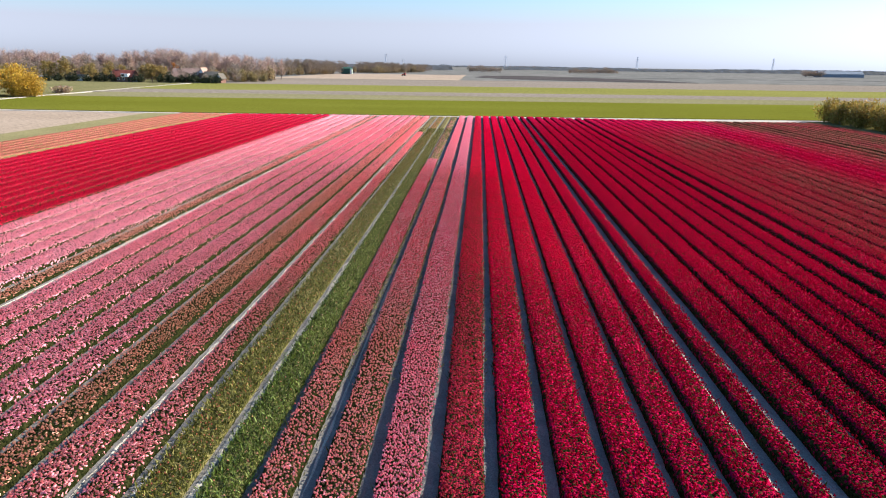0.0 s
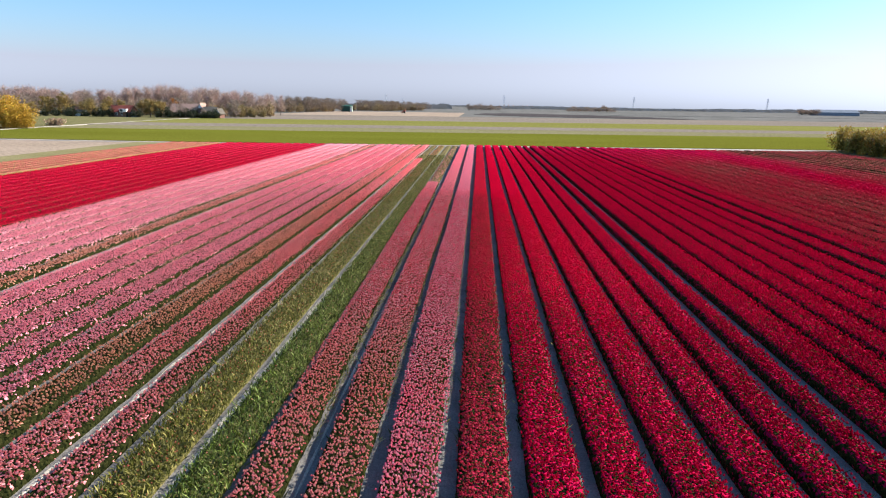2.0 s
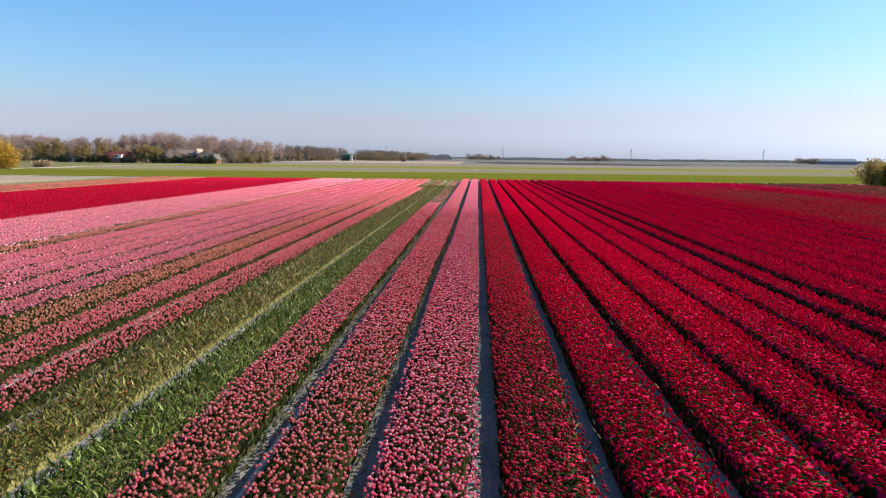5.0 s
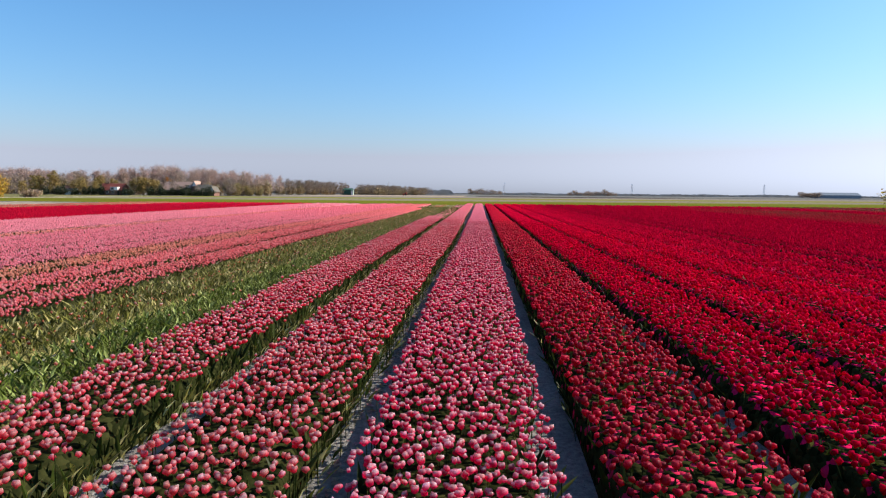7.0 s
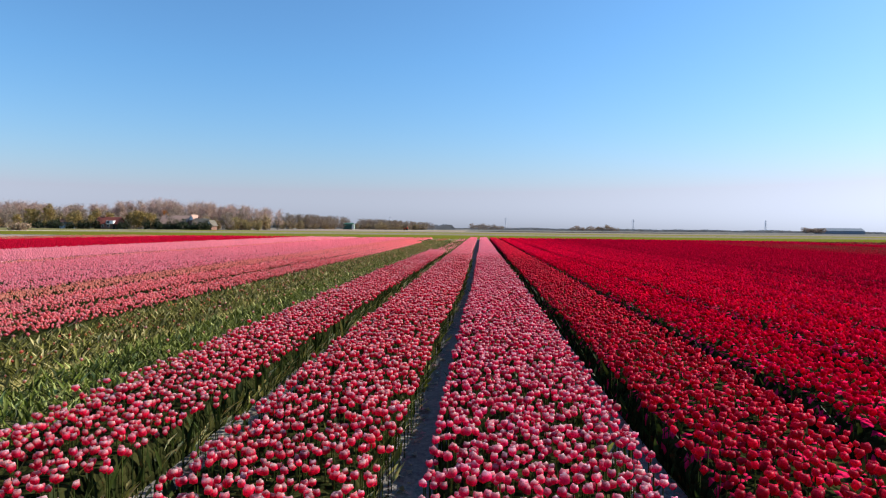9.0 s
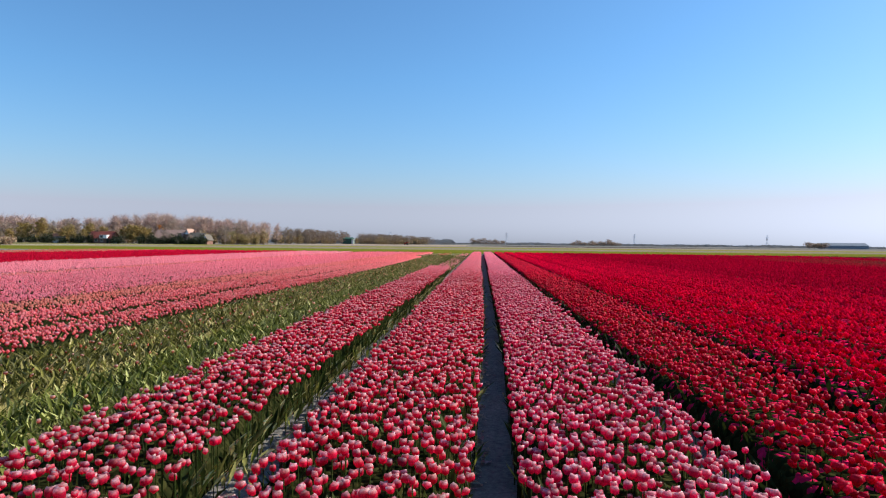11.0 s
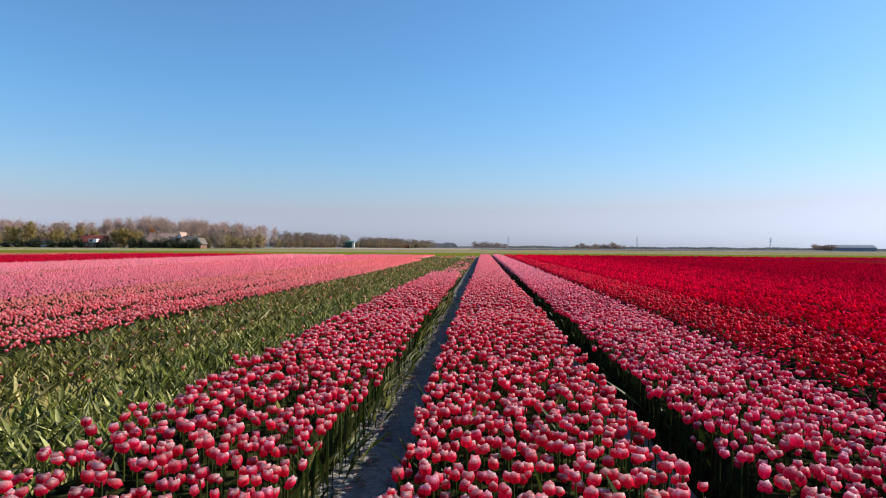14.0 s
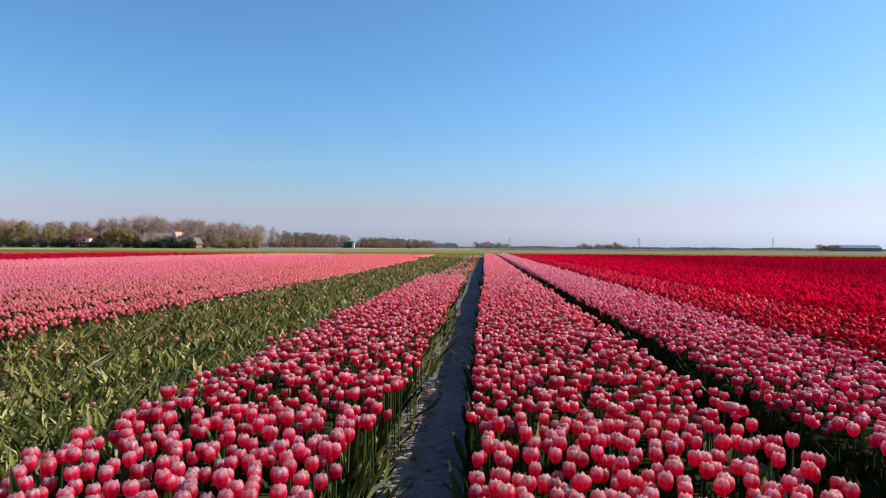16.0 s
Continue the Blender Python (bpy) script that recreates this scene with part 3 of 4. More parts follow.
    if look_ is RED:
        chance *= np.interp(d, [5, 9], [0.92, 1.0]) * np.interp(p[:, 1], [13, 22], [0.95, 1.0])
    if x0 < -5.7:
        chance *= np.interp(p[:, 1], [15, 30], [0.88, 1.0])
    if look_ is ROSE:
        chance *= np.interp(p[:, 1], [18, 27], [0.80, 1.0])
    if x0 in (-2.78, -1.34, 0.12):
        chance[(p[:, 1] > SINGLE[0]) & (p[:, 1] < SINGLE[1])] = 0
    keep = rng.random(len(p)) < chance
    p, d, w, gone = p[keep], d[keep], w[keep], gone[keep]
    level = d * np.exp(rng.normal(0, 0.22, len(p)))
    tier = np.digitize(level, (2.7, 5.0, 8.2))
    for z, (cv, cf) in enumerate((CUP_A, CUP_M, CUP_B, CUP_C)):
        m = tier == z
        q, n = p[m].copy(), int(m.sum())
        if not n:
            continue
        if z == 3:
            q[:, 0] = (q[:, 0] - (x0 + x1) / 2) * (1 - 0.13 / (x1 - x0)) + (x0 + x1) / 2
        size = rng.normal(0.95, 0.11, n).clip(0.6, 1.3) * np.interp(d[m], [3, 5, 12, 22, 44, 80], [0.80, 0.84, 0.88, 1.20, 1.60, 1.75]) * (np.interp(d[m], [4, 7, 14, 24], [1.16, 1.28, 1.26, 1.05]) * np.interp(q[:, 1], [16, 24], [0.8, 1.0]) if look_ is RED else 1.0)
        if topped:
            size *= 0.8
        up = rng.normal(TOP - 0.062, 0.034 if z == 3 else 0.028, n).clip(0.25, 0.45) - sink
        up -= np.where(gone[m], 0.17, 0.0) + (0.12 * rng.random(n) if topped else 0.0)
        # the outer plants lean out and stand lower
        side = np.clip(1 - np.minimum(q[:, 0] - x0, x1 - q[:, 0]) / 0.18, 0, 1)
        up -= 0.06 * side * rng.random(n)
        turn, way = rng.uniform(0, 6.283, n), rng.uniform(0, 6.283, n)
        lean = np.abs(rng.normal(0, 0.17, n))
        V, F = scatter(cv, cf, np.c_[q, up], size, turn, lean, way)
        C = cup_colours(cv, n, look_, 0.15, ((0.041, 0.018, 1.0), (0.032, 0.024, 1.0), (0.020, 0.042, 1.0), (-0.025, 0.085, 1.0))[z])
        if z == 0:
            C = C * rng.uniform(0.72, 1.28, (len(C), 1))
        # the same light level painted on the single red blossoms
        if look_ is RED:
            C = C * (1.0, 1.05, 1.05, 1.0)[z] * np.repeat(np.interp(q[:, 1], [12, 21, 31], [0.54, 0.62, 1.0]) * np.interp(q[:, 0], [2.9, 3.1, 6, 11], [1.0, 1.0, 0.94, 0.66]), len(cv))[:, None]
        # paling with distance is put into the petal colour
        if look_ in PALE and z > 0:
            u = np.repeat(np.interp(d[m], [4, 9, 30], [0.0, 0.35, 0.9]) * np.interp(q[:, 1], [18, 34], [0.3, 1.0]), len(cv))[:, None]
            C = C * (1 - u) + np.array(PALE[look_]) * u
        # brightness put into the petals of the left beds: darker towards the near end
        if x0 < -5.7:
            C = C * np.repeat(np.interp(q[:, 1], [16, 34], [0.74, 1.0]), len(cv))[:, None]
        if word == "brownish fading":
            u = np.repeat(np.clip((q[:, 1] - 30) / 40, 0, 0.75), len(cv))[:, None]
            C = C * (1 - u) + np.array(PALE[CORAL]) * u
        # red made brighter in colour with distance
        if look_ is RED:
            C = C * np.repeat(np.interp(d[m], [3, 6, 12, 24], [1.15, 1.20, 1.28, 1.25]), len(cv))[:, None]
        if look_ is ROSE:
            # the two beds beside the sandy row fade towards their near end
            u = np.repeat(np.clip((28 - q[:, 1]) / 11, 0, 0.62) * rng.uniform(0.2, 1.3, n), len(cv))[:, None]
            C = C * (1 - u) + np.array((0.64, 0.28, 0.22)) * u
        ww = np.repeat(np.clip(w[m] * rng.uniform(0.4, 1.5, n), 0, 1), len(cv))[:, None]
        C = C * (1 - 0.75 * ww) + WITHERED * 0.75 * ww
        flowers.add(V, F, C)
        if z == 0 and not topped:
            V, F = scatter(STEM_A[0], STEM_A[1], np.c_[q, up - 0.36], np.ones(n), turn, np.zeros(n), way)
            leaves.add(V, F, leaf_colours(n, len(STEM_A[0]), 0.0) * 1.2)
    # leaves, between the blossoms or, where those were topped, as all that is left
    q = grid_points(x0 - 0.02 if topped else x0 + 0.04, x1 + 0.02 if topped else x1 - 0.06, 9.0, min(yend, 100), 500 if topped else 90)
    d = reach(q)
    gone = q[:, 1] > clear
    if topped:
        chance = np.interp(d, [12, 20, 40, 60], [0.95, 0.5, 0.12, 0.04])
    else:
        chance = np.interp(d, [4.5, 6, 13, 16, 26, 27], [1.0, 0.42, 0.36, 0.13, 0.1, 0.0]) * (0.6 + 0.5 * leafy) * (np.interp(d, [6, 8], [1.5, 0.65]) if look_ is RED else 1.0)
        chance[gone] = 0.25
    keep = rng.random(len(q)) < chance
    q, d, gone = q[keep], d[keep], gone[keep]
    for flat in (True, False):
        m = gone | topped if flat else ~(gone | topped)
        n = int(m.sum())
        if not n:
            continue
        big = LEAF_ARCH if flat else LEAF_UP
        size = rng.normal(1.0, 0.2, n).clip(0.5, 1.5) * (np.interp(d[m], [3, 20, 60], [0.80, 0.95, 2.0]) if flat else 1.0 - 1.9 * sink)
        base = rng.uniform(0.06, 0.17, n) if flat else rng.uniform(0.0, 0.09, n)
        V, F = scatter(big[0], big[1], np.c_[q[m], base], size, rng.uniform(0, 6.283, n), np.abs(rng.normal(0, 0.6 if flat else 0.35, n)), rng.uniform(0, 6.283, n))
        leaves.add(V, F, (0.7 if look_ is RED else 1.0) * leaf_colours(n, len(big[0]), 0.22 if flat else 0.04 if look_ is RED else 0.10, "olive" if flat else "", q[m][:, 1], (0.58, 0.86, 0.50) if x0 == -4.10 else (0.82, 0.84, 0.56)))
    if -3 < x0 < 8:
        # low leaves along both sides of the bed, painted lighter on the sunward one
        n = 42 * 15
        y = rng.uniform(18, 60, n)
        left = rng.random(n) < 0.5
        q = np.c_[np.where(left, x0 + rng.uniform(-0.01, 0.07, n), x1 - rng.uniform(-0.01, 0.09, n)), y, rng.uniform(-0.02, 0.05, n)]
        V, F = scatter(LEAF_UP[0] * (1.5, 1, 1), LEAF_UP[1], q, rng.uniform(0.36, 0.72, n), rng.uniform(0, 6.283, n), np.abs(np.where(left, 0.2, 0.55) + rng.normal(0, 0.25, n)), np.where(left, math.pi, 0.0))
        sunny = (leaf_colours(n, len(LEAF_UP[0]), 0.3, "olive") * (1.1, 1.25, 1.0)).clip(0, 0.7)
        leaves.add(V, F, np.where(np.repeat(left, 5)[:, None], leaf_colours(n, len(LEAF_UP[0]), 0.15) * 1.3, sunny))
    if x0 in (-6.94, -2.78, -1.34):
        # long leaves that hang out over the path on the sunny side, lightened as if sunlit
        n = int((60 - 19) * 24)
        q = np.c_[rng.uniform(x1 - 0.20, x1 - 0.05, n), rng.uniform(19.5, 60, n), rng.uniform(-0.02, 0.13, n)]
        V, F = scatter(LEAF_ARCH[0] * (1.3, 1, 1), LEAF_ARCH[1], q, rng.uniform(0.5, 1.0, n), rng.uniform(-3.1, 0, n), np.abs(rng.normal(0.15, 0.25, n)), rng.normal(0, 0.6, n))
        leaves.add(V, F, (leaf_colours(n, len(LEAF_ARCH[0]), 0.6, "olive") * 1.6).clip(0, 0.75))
    for heap in (flowers, leaves):
        heap.v = [bend(V) for V in heap.v]
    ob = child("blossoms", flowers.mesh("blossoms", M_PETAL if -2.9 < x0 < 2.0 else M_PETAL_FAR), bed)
    tagged(ob, kind="stuff")
    if leaves.n:
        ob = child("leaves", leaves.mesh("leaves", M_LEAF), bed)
        tagged(ob, kind="stuff")
    if topped:
        words = "topped green tulip bed with pale leaves and few rusty blossoms"
    else:
        words = f"long straight bed of {word} tulips in bloom"
    if x1 - x0 < 1.0 and (x0 < -15 or x0 > 10):
        words = f"narrow strip of {word} tulips between tractor ruts"
    tagged(bed, words, "tulip bed", "beds of the tulip field")
    return bed


bed_at = {}
for x0, x1, look_, density, leafy, word in BEDS:
    bed_at[x0] = tulip_bed(x0, x1, look_, density, leafy, word)


# ---- trees and shrubs ----
def tube(points, radii, sides=6):
    """A tapered tube through points."""
    V, F = [], []
    for p, r in zip(points, radii):
        for i in range(sides):
            a = 2 * math.pi * i / sides
            V.append((p[0] + r * math.cos(a), p[1] + r * math.sin(a), p[2]))
    for j in range(len(points) - 1):
        for i in range(sides):
            a, b = j * sides + i, j * sides + (i + 1) % sides
            F += [(a, b, b + sides), (a, b + sides, a + sides)]
    return np.array(V), np.array(F)


def wood_mesh(height, spread, limbs, lift, seed):
    """Trunk and limbs as one mesh of tapered tubes."""
    r = np.random.default_rng(seed)
    heap = Heap()
    zs = np.linspace(0, height * 0.92, 7)
    bend = np.c_[np.cumsum(r.normal(0, 0.012 * height, 7)), np.cumsum(r.normal(0, 0.012 * height, 7)), zs]
    bend[:, :2] -= bend[0, :2]
    V, F = tube(bend, np.linspace(0.02 * height, 0.004 * height, 7), 5)
    heap.add(V, F, np.tile((0.22, 0.19, 0.16), (len(V), 1)))
    ends = []
    for i in range(limbs):
        u = r.uniform(0.18, 0.9)
        s = bend[min(6, int(u * 6))]
        a = r.uniform(0, 6.283)
        ln = spread * r.uniform(0.6, 1.0) * (1.1 - 0.6 * u)
        e = s + (ln * math.cos(a), ln * math.sin(a), ln * lift * r.uniform(0.6, 1.3))
        mid = (s + e) / 2 + (0, 0, -0.1 * ln)
        V, F = tube([s, mid, e], [0.010 * height * (1.1 - u), 0.006 * height * (1.1 - u), 0.02], 3)
        heap.add(V, F, np.tile((0.22, 0.19, 0.16), (len(V), 1)))
        ends.append((mid, e))
    return heap, ends, bend


def tree(height, spread, limbs, lift, colour, twig, count, seed, words, leafy=0.0, spiny=1.0):
    """A tree of trunk, limbs and a crown of many small shoots or leaves with gaps between them."""
    r = np.random.default_rng(seed)
    heap, ends, bend = wood_mesh(height, spread, limbs, lift, seed)
    ob = new("tree")
    child("trunk", heap.mesh("trunk", M_BARK), ob)
    n = count
    which = r.integers(0, len(ends), n)
    a, b = np.array([e[0] for e in ends])[which], np.array([e[1] for e in ends])[which]
    u = r.uniform(0.0, 1.15, (n, 1))
    c = a * (1 - u) + b * u + r.normal(0, 0.11 * spread, (n, 3))
    k = int(n * (0.6 if lift > 1 else 0.2))
    u = r.uniform(1.4, 6.0, k)
    i = u.astype(int).clip(0, 5)
    on = bend[i] + (bend[i + 1] - bend[i]) * (u - i)[:, None]
    wide = 0.34 * spread * np.interp(u / 6, [0, 0.3, 0.6, 1.0], [0.4, 0.9, 1.0, 0.35])
    c[:k] = on + np.c_[r.normal(0, wide), r.normal(0, wide), r.normal(0, 0.3, k)]
    c[:, 2] = c[:, 2].clip(0.12 * height, height)
    d = r.normal(0, 1, (n, 3))
    d[:, 2] = np.abs(d[:, 2]) * spiny + 0.4 * (spiny > 0.8)
    d /= np.linalg.norm(d, axis=1, keepdims=True)
    side = np.cross(d, r.normal(0, 1, (n, 3)))
    side /= np.linalg.norm(side, axis=1, keepdims=True)
    ln, wd = twig[0] * r.uniform(0.5, 1.4, (n, 1)), twig[1] * r.uniform(0.6, 1.4, (n, 1))
    V = np.stack([c - side * wd, c + side * wd, c + d * ln], 1).reshape(-1, 3)
    F = np.arange(3 * n).reshape(n, 3)
    col = np.array(colour) * r.normal(1, 0.2, (n, 1)).clip(0.5, 1.6) * (1 + r.normal(0, 0.06, (n, 3)))
    child("crown", tri_mesh("crown", V, F, np.repeat(col, 3, 0).clip(0.01, 0.8), (M_TWIG if not leafy else M_LEAF,)), ob)
    return tagged(ob, words, "tree")


def shrub(radius, height, colour, count, seed, words, name="shrub", leaf=0.22):
    """A shrub of several stems from the ground and a ragged mass of small leaves."""
    r = np.random.default_rng(seed)
    ob = new(name)
    heap = Heap()
    tips = []
    for i in range(11):
        a, q = r.uniform(0, 6.283), r.uniform(0.1, 0.8) * radius
        e = np.array((q * math.cos(a), q * math.sin(a), height * r.uniform(0.55, 0.95) * (1.05 - 0.35 * (q / radius) ** 2)))
        V, F = tube([e * (0.15, 0.15, 0), e * (0.6, 0.6, 0.5), e], [0.09, 0.06, 0.02], 4)
        heap.add(V, F, np.tile((0.2, 0.17, 0.14), (len(V), 1)))
        tips.append(e)
    tagged(child("stem", heap.mesh("stem", M_BARK), ob), kind="stuff")
    tips = np.array(tips)[r.integers(0, 11, count)]
    u = r.uniform(0.15, 1.0, (count, 1))
    c = tips * np.c_[0.3 + 0.75 * u, 0.3 + 0.75 * u, u]
    c = c + r.normal(0, 0.17 * radius, (count, 3)) * (1, 1, 0.7)
    c[:, 2] = c[:, 2].clip(0.05, height)
    d = r.normal(0, 1, (count, 3)) + (0, 0, 0.5)
    d /= np.linalg.norm(d, axis=1, keepdims=True)
    side = np.cross(d, r.normal(0, 1, (count, 3)))
    side /= np.linalg.norm(side, axis=1, keepdims=True)
    ln = leaf * r.uniform(0.6, 1.6, (count, 1))
    V = np.stack([c - side * ln * 0.5, c + side * ln * 0.5, c + d * ln * 1.6], 1).reshape(-1, 3)
    col = np.array(colour) * r.normal(1, 0.22, (count, 1)).clip(0.5, 1.6) * (1 + r.normal(0, 0.07, (count, 3)))
    child("foliage", tri_mesh("foliage", V, np.arange(3 * count).reshape(count, 3), np.repeat(col, 3, 0).clip(0.01, 0.8), (M_LEAF,)), ob)
    return tagged(ob, words, "shrub")


def drop(ob):
    """Takes away a pattern once it has been copied."""
    for o in (*ob.children_recursive, ob):
        bpy.data.objects.remove(o)


MAUVE_TWIG, GREY_TWIG, OLIVE, GOLD = (0.45, 0.325, 0.275), (0.29, 0.225, 0.18), (0.31, 0.22, 0.075), (0.50, 0.31, 0.045)
poplars = [tree(14.0, 3.0, 16, 1.6, MAUVE_TWIG, (2.6, 0.05), 560, 21 + i, "tall bare poplar with mauve-brown twigs behind the meadow") for i in range(6)]
bares = [tree(11.0, 4.8, 16, 0.6, GREY_TWIG, (1.0, 0.11), 850, 31 + i, "bare broad-crowned tree with grey-brown twigs") for i in range(3)]
leafing = [tree(9.0, 3.6, 20, 0.7, OLIVE, (0.5, 0.24), 1100, 41 + i, "tree coming into olive-green leaf by the houses", 1.0, 0.4) for i in range(2)]
amber = tree(9.5, 3.2, 20, 0.7, (0.40, 0.17, 0.05), (0.5, 0.22), 900, 51, "tree with orange spring leaves beside the houses", 1.0, 0.4)

place = np.random.default_rng(5)


def plant_out(kinds, spots, group, low=0.85, high=1.12, broad=1.0):
    for i, (x, y, s) in enumerate(spots):
        k = kinds[int(place.integers(0, len(kinds)))]
        f = s * place.uniform(low, high)
        made = copy_thing(k, pose(x, y, 0, 0, 0, place.uniform(0, 360)))
        made.scale = (broad * f * place.uniform(0.9, 1.1), broad * f * place.uniform(0.9, 1.1), f)
        tagged(made, group=group)


# poplars behind the farmhouses
spots = []
for i in range(230):
    u = i / 229
    x = -345 + 226 * u + place.normal(0, 1.2)
    top = np.interp(x, [-345, -262, -236, -205, -190, -155, -120], [14.6, 14.0, 12.6, 13.0, 15.8, 14.8, 11.6])
    spots.append((x, 348 + place.uniform(0, 34), top / 14.0))
plant_out(poplars, spots, "poplars behind the farmhouses", 0.80, 1.08, 1.3)
spots = [(-345 + 4.6 * i + place.normal(0, 2.5), place.uniform(314, 344), place.uniform(0.75, 1.1)) for i in range(50)] + [(-146, 299, 0.62), (-141, 300, 0.66), (-137.5, 298, 0.55), (-128.5, 297, 0.5), (-119, 312, 0.8)]
plant_out(bares, spots, "bare trees round the farmhouses")
spots = [(-208, 304, 0.95), (-197, 312, 0.8), (-190, 306, 0.9), (-182, 309, 1.0), (-177, 312, 0.85), (-160.5, 301, 0.85), (-156, 300, 1.0), (-153, 299, 0.9), (-150.5, 300, 0.8), (-222, 310, 0.8), (-236, 309, 0.9), (-214, 308, 1.25), (-203, 306, 1.3), (-186, 302, 0.85), (-178.5, 299, 0.75), (-159, 306, 0.95), (-154, 308, 0.95), (-244, 312, 0.9), (-128, 310, 0.8)]
plant_out(leafing, spots, "leafing trees by the houses")
copy_thing(amber, pose(-151.5, 316, 0, 0, 0, 40))
# woodland further off, towards the shed
spots = []
for i in range(190):
    u = place.uniform(0, 1)
    x, y = -158 + 84 * u, 500 + 330 * u + 90 * (u > 0.3) * (u < 0.55)
    spots.append((x + place.normal(0, 5), y + place.uniform(-8, 45), (13.4 - 3.0 * u) / 11.0))
woods = Heap()
for x, y, f in spots:
    src = bares[int(place.integers(0, 3))]
    f *= place.uniform(0.85, 1.05)
    a = place.uniform(0, 6.283)
    ca, sa = math.cos(a) * f, math.sin(a) * f
    for kid in src.children:
        me = kid.data
        V = np.empty(3 * len(me.vertices), np.float32)
        me.vertices.foreach_get("co", V)
        V = V.reshape(-1, 3)
        F = np.empty(len(me.loops), np.int32)
        me.loops.foreach_get("vertex_index", F)
        C = np.empty(4 * len(me.vertices), np.float32)
        me.color_attributes["Col"].data.foreach_get("color", C)
        W = np.c_[V[:, 0] * ca - V[:, 1] * sa + x, V[:, 0] * sa + V[:, 1] * ca + y, V[:, 2] * f]
        if kid.name.startswith("crown"):
            W, C = W.reshape(-1, 9)[::2].reshape(-1, 3), C.reshape(-1, 12)[::2].ravel()
            F = np.arange(len(W))
        woods.add(W, F.reshape(-1, 3), C.reshape(-1, 4)[:, :3] * 0.8)
tagged(new("woodland", woods.mesh("woodland", M_TWIG)), "bare brown woodland behind the far fields", "woods", kind="stuff")
# groups of trees far off
spots = [(-14 + 3.2 * i + place.normal(0, 1), 897 + place.normal(0, 5), (0.85, 0.65, 0.7, 0.75, 0.6)[i % 5]) for i in range(15)]
plant_out(bares, spots, "clump of trees far off", 0.85, 1.12, 1.5)
spots = [(126 + 2.8 * i + place.normal(0, 1), 900 + place.normal(0, 6), 0.6 + 0.22 * (i in (2, 3, 9, 17, 18))) for i in range(24)]
plant_out(bares, spots, "clump of trees far off", 0.85, 1.12, 1.5)
spots = [(446 + 1.7 * i + place.normal(0, 1), 905 + place.normal(0, 4), 0.75) for i in range(13)]
plant_out(bares, spots, "clump of trees far off", 0.85, 1.12, 1.5)
spots = [(60 + 17 * i, 2350, 0.75) for i in range(9)]
plant_out(poplars, spots, "row of slender trees on the horizon", 0.9, 1.1)
for t in (*poplars, *bares, *leafing, amber):
    drop(t)

# golden bushes at the meadow's edge, brush, farm hedge and the tall hedge beside the tulips
golden = [shrub(4.6, 8.2, GOLD, 3600, 61 + i, "large golden-leaved bush at the edge of the meadow", "golden_bush", 0.26) for i in range(2)]
for i, (x, y, s) in enumerate(((-136, 170, 1.05), (-131.5, 166, 1.05), (-126.5, 170, 1.05), (-123.6, 167.5, 0.86), (-120.8, 169.0, 0.78), (-134.5, 163.5, 0.9), (-129.5, 175, 1.05), (-140.5, 176, 1.05), (-146, 171, 1.0), (-151, 176, 1.0))):
    made = copy_thing(golden[i % 2], pose(x, y, 0, 0, 0, 67 * i))
    made.scale = (s, s, s)
    tagged(made, group="golden bushes")
olive_bush = shrub(4.0, 7.0, (0.32, 0.25, 0.11), 1800, 71, "broad brownish-olive bush by the farm", "olive_bush", 0.3)
for i, (x, y, s) in enumerate(((-120, 322, 1.0), (-115, 325, 0.85), (-125, 326, 1.05), (-110.5, 328, 0.7))):
    made = copy_thing(olive_bush, pose(x, y, 0, 0, 0, 80 * i))
    made.scale = (s, s, s)
    tagged(made, group="olive bushes by the farm")
thicket = shrub(4.2, 8.6, (0.30, 0.22, 0.12), 800, 72, "brown leafless thicket under the poplars", "thicket", 0.42)
for i in range(60):
    made = copy_thing(thicket, pose(-342 + 3.9 * i + place.normal(0, 1), 330 + place.uniform(0, 18), 0, 0, 0, 47 * i))
    f = place.uniform(0.7, 1.1)
    made.scale = (f * 1.2, f, f)
    tagged(made, group="thicket under the poplars")
for i in range(44):
    u = i / 43
    made = copy_thing(thicket, pose(-158 + 84 * u + place.normal(0, 1), 496 + 330 * u + 90 * (0.3 < u < 0.55), 0, 0, 0, 47 * i))
    f = place.uniform(0.8, 1.15)
    made.scale = (f * 1.3, f, f)
    tagged(made, group="thicket at the edge of the woodland")
garden = shrub(2.6, 3.0, (0.035, 0.045, 0.022), 700, 73, "dark evergreen garden shrub in front of a house", "garden_shrub", 0.22)
for i, x in enumerate((-205, -200, -195, -191, -186, -181.5, -177, -173, -163, -159, -149.5, -146, -142.5, -139, -135.5, -132, -128.5, -126, -122)):
    made = copy_thing(garden, pose(x, 294.5 + 1.2 * (i % 3), 0, 0, 0, 50 * i))
    made.scale = (1.45, 1.3, 1.05 + 0.2 * (i % 4))
    tagged(made, group="garden shrubs")
pile = shrub(4.2, 1.9, (0.36, 0.26, 0.17), 900, 75, "low heap of brown brushwood on the meadow", "brush_heap", 0.3)
pile.matrix_basis = pose(-127.5, 190, 0)
tall = [shrub(3.0, 4.7, c, 2600, 81 + i, "dense olive-brown hedge shrub beside the tulip field", "hedge_shrub", 0.2) for i, c in enumerate(((0.36, 0.25, 0.050), (0.42, 0.28, 0.065), (0.28, 0.20, 0.045)))]
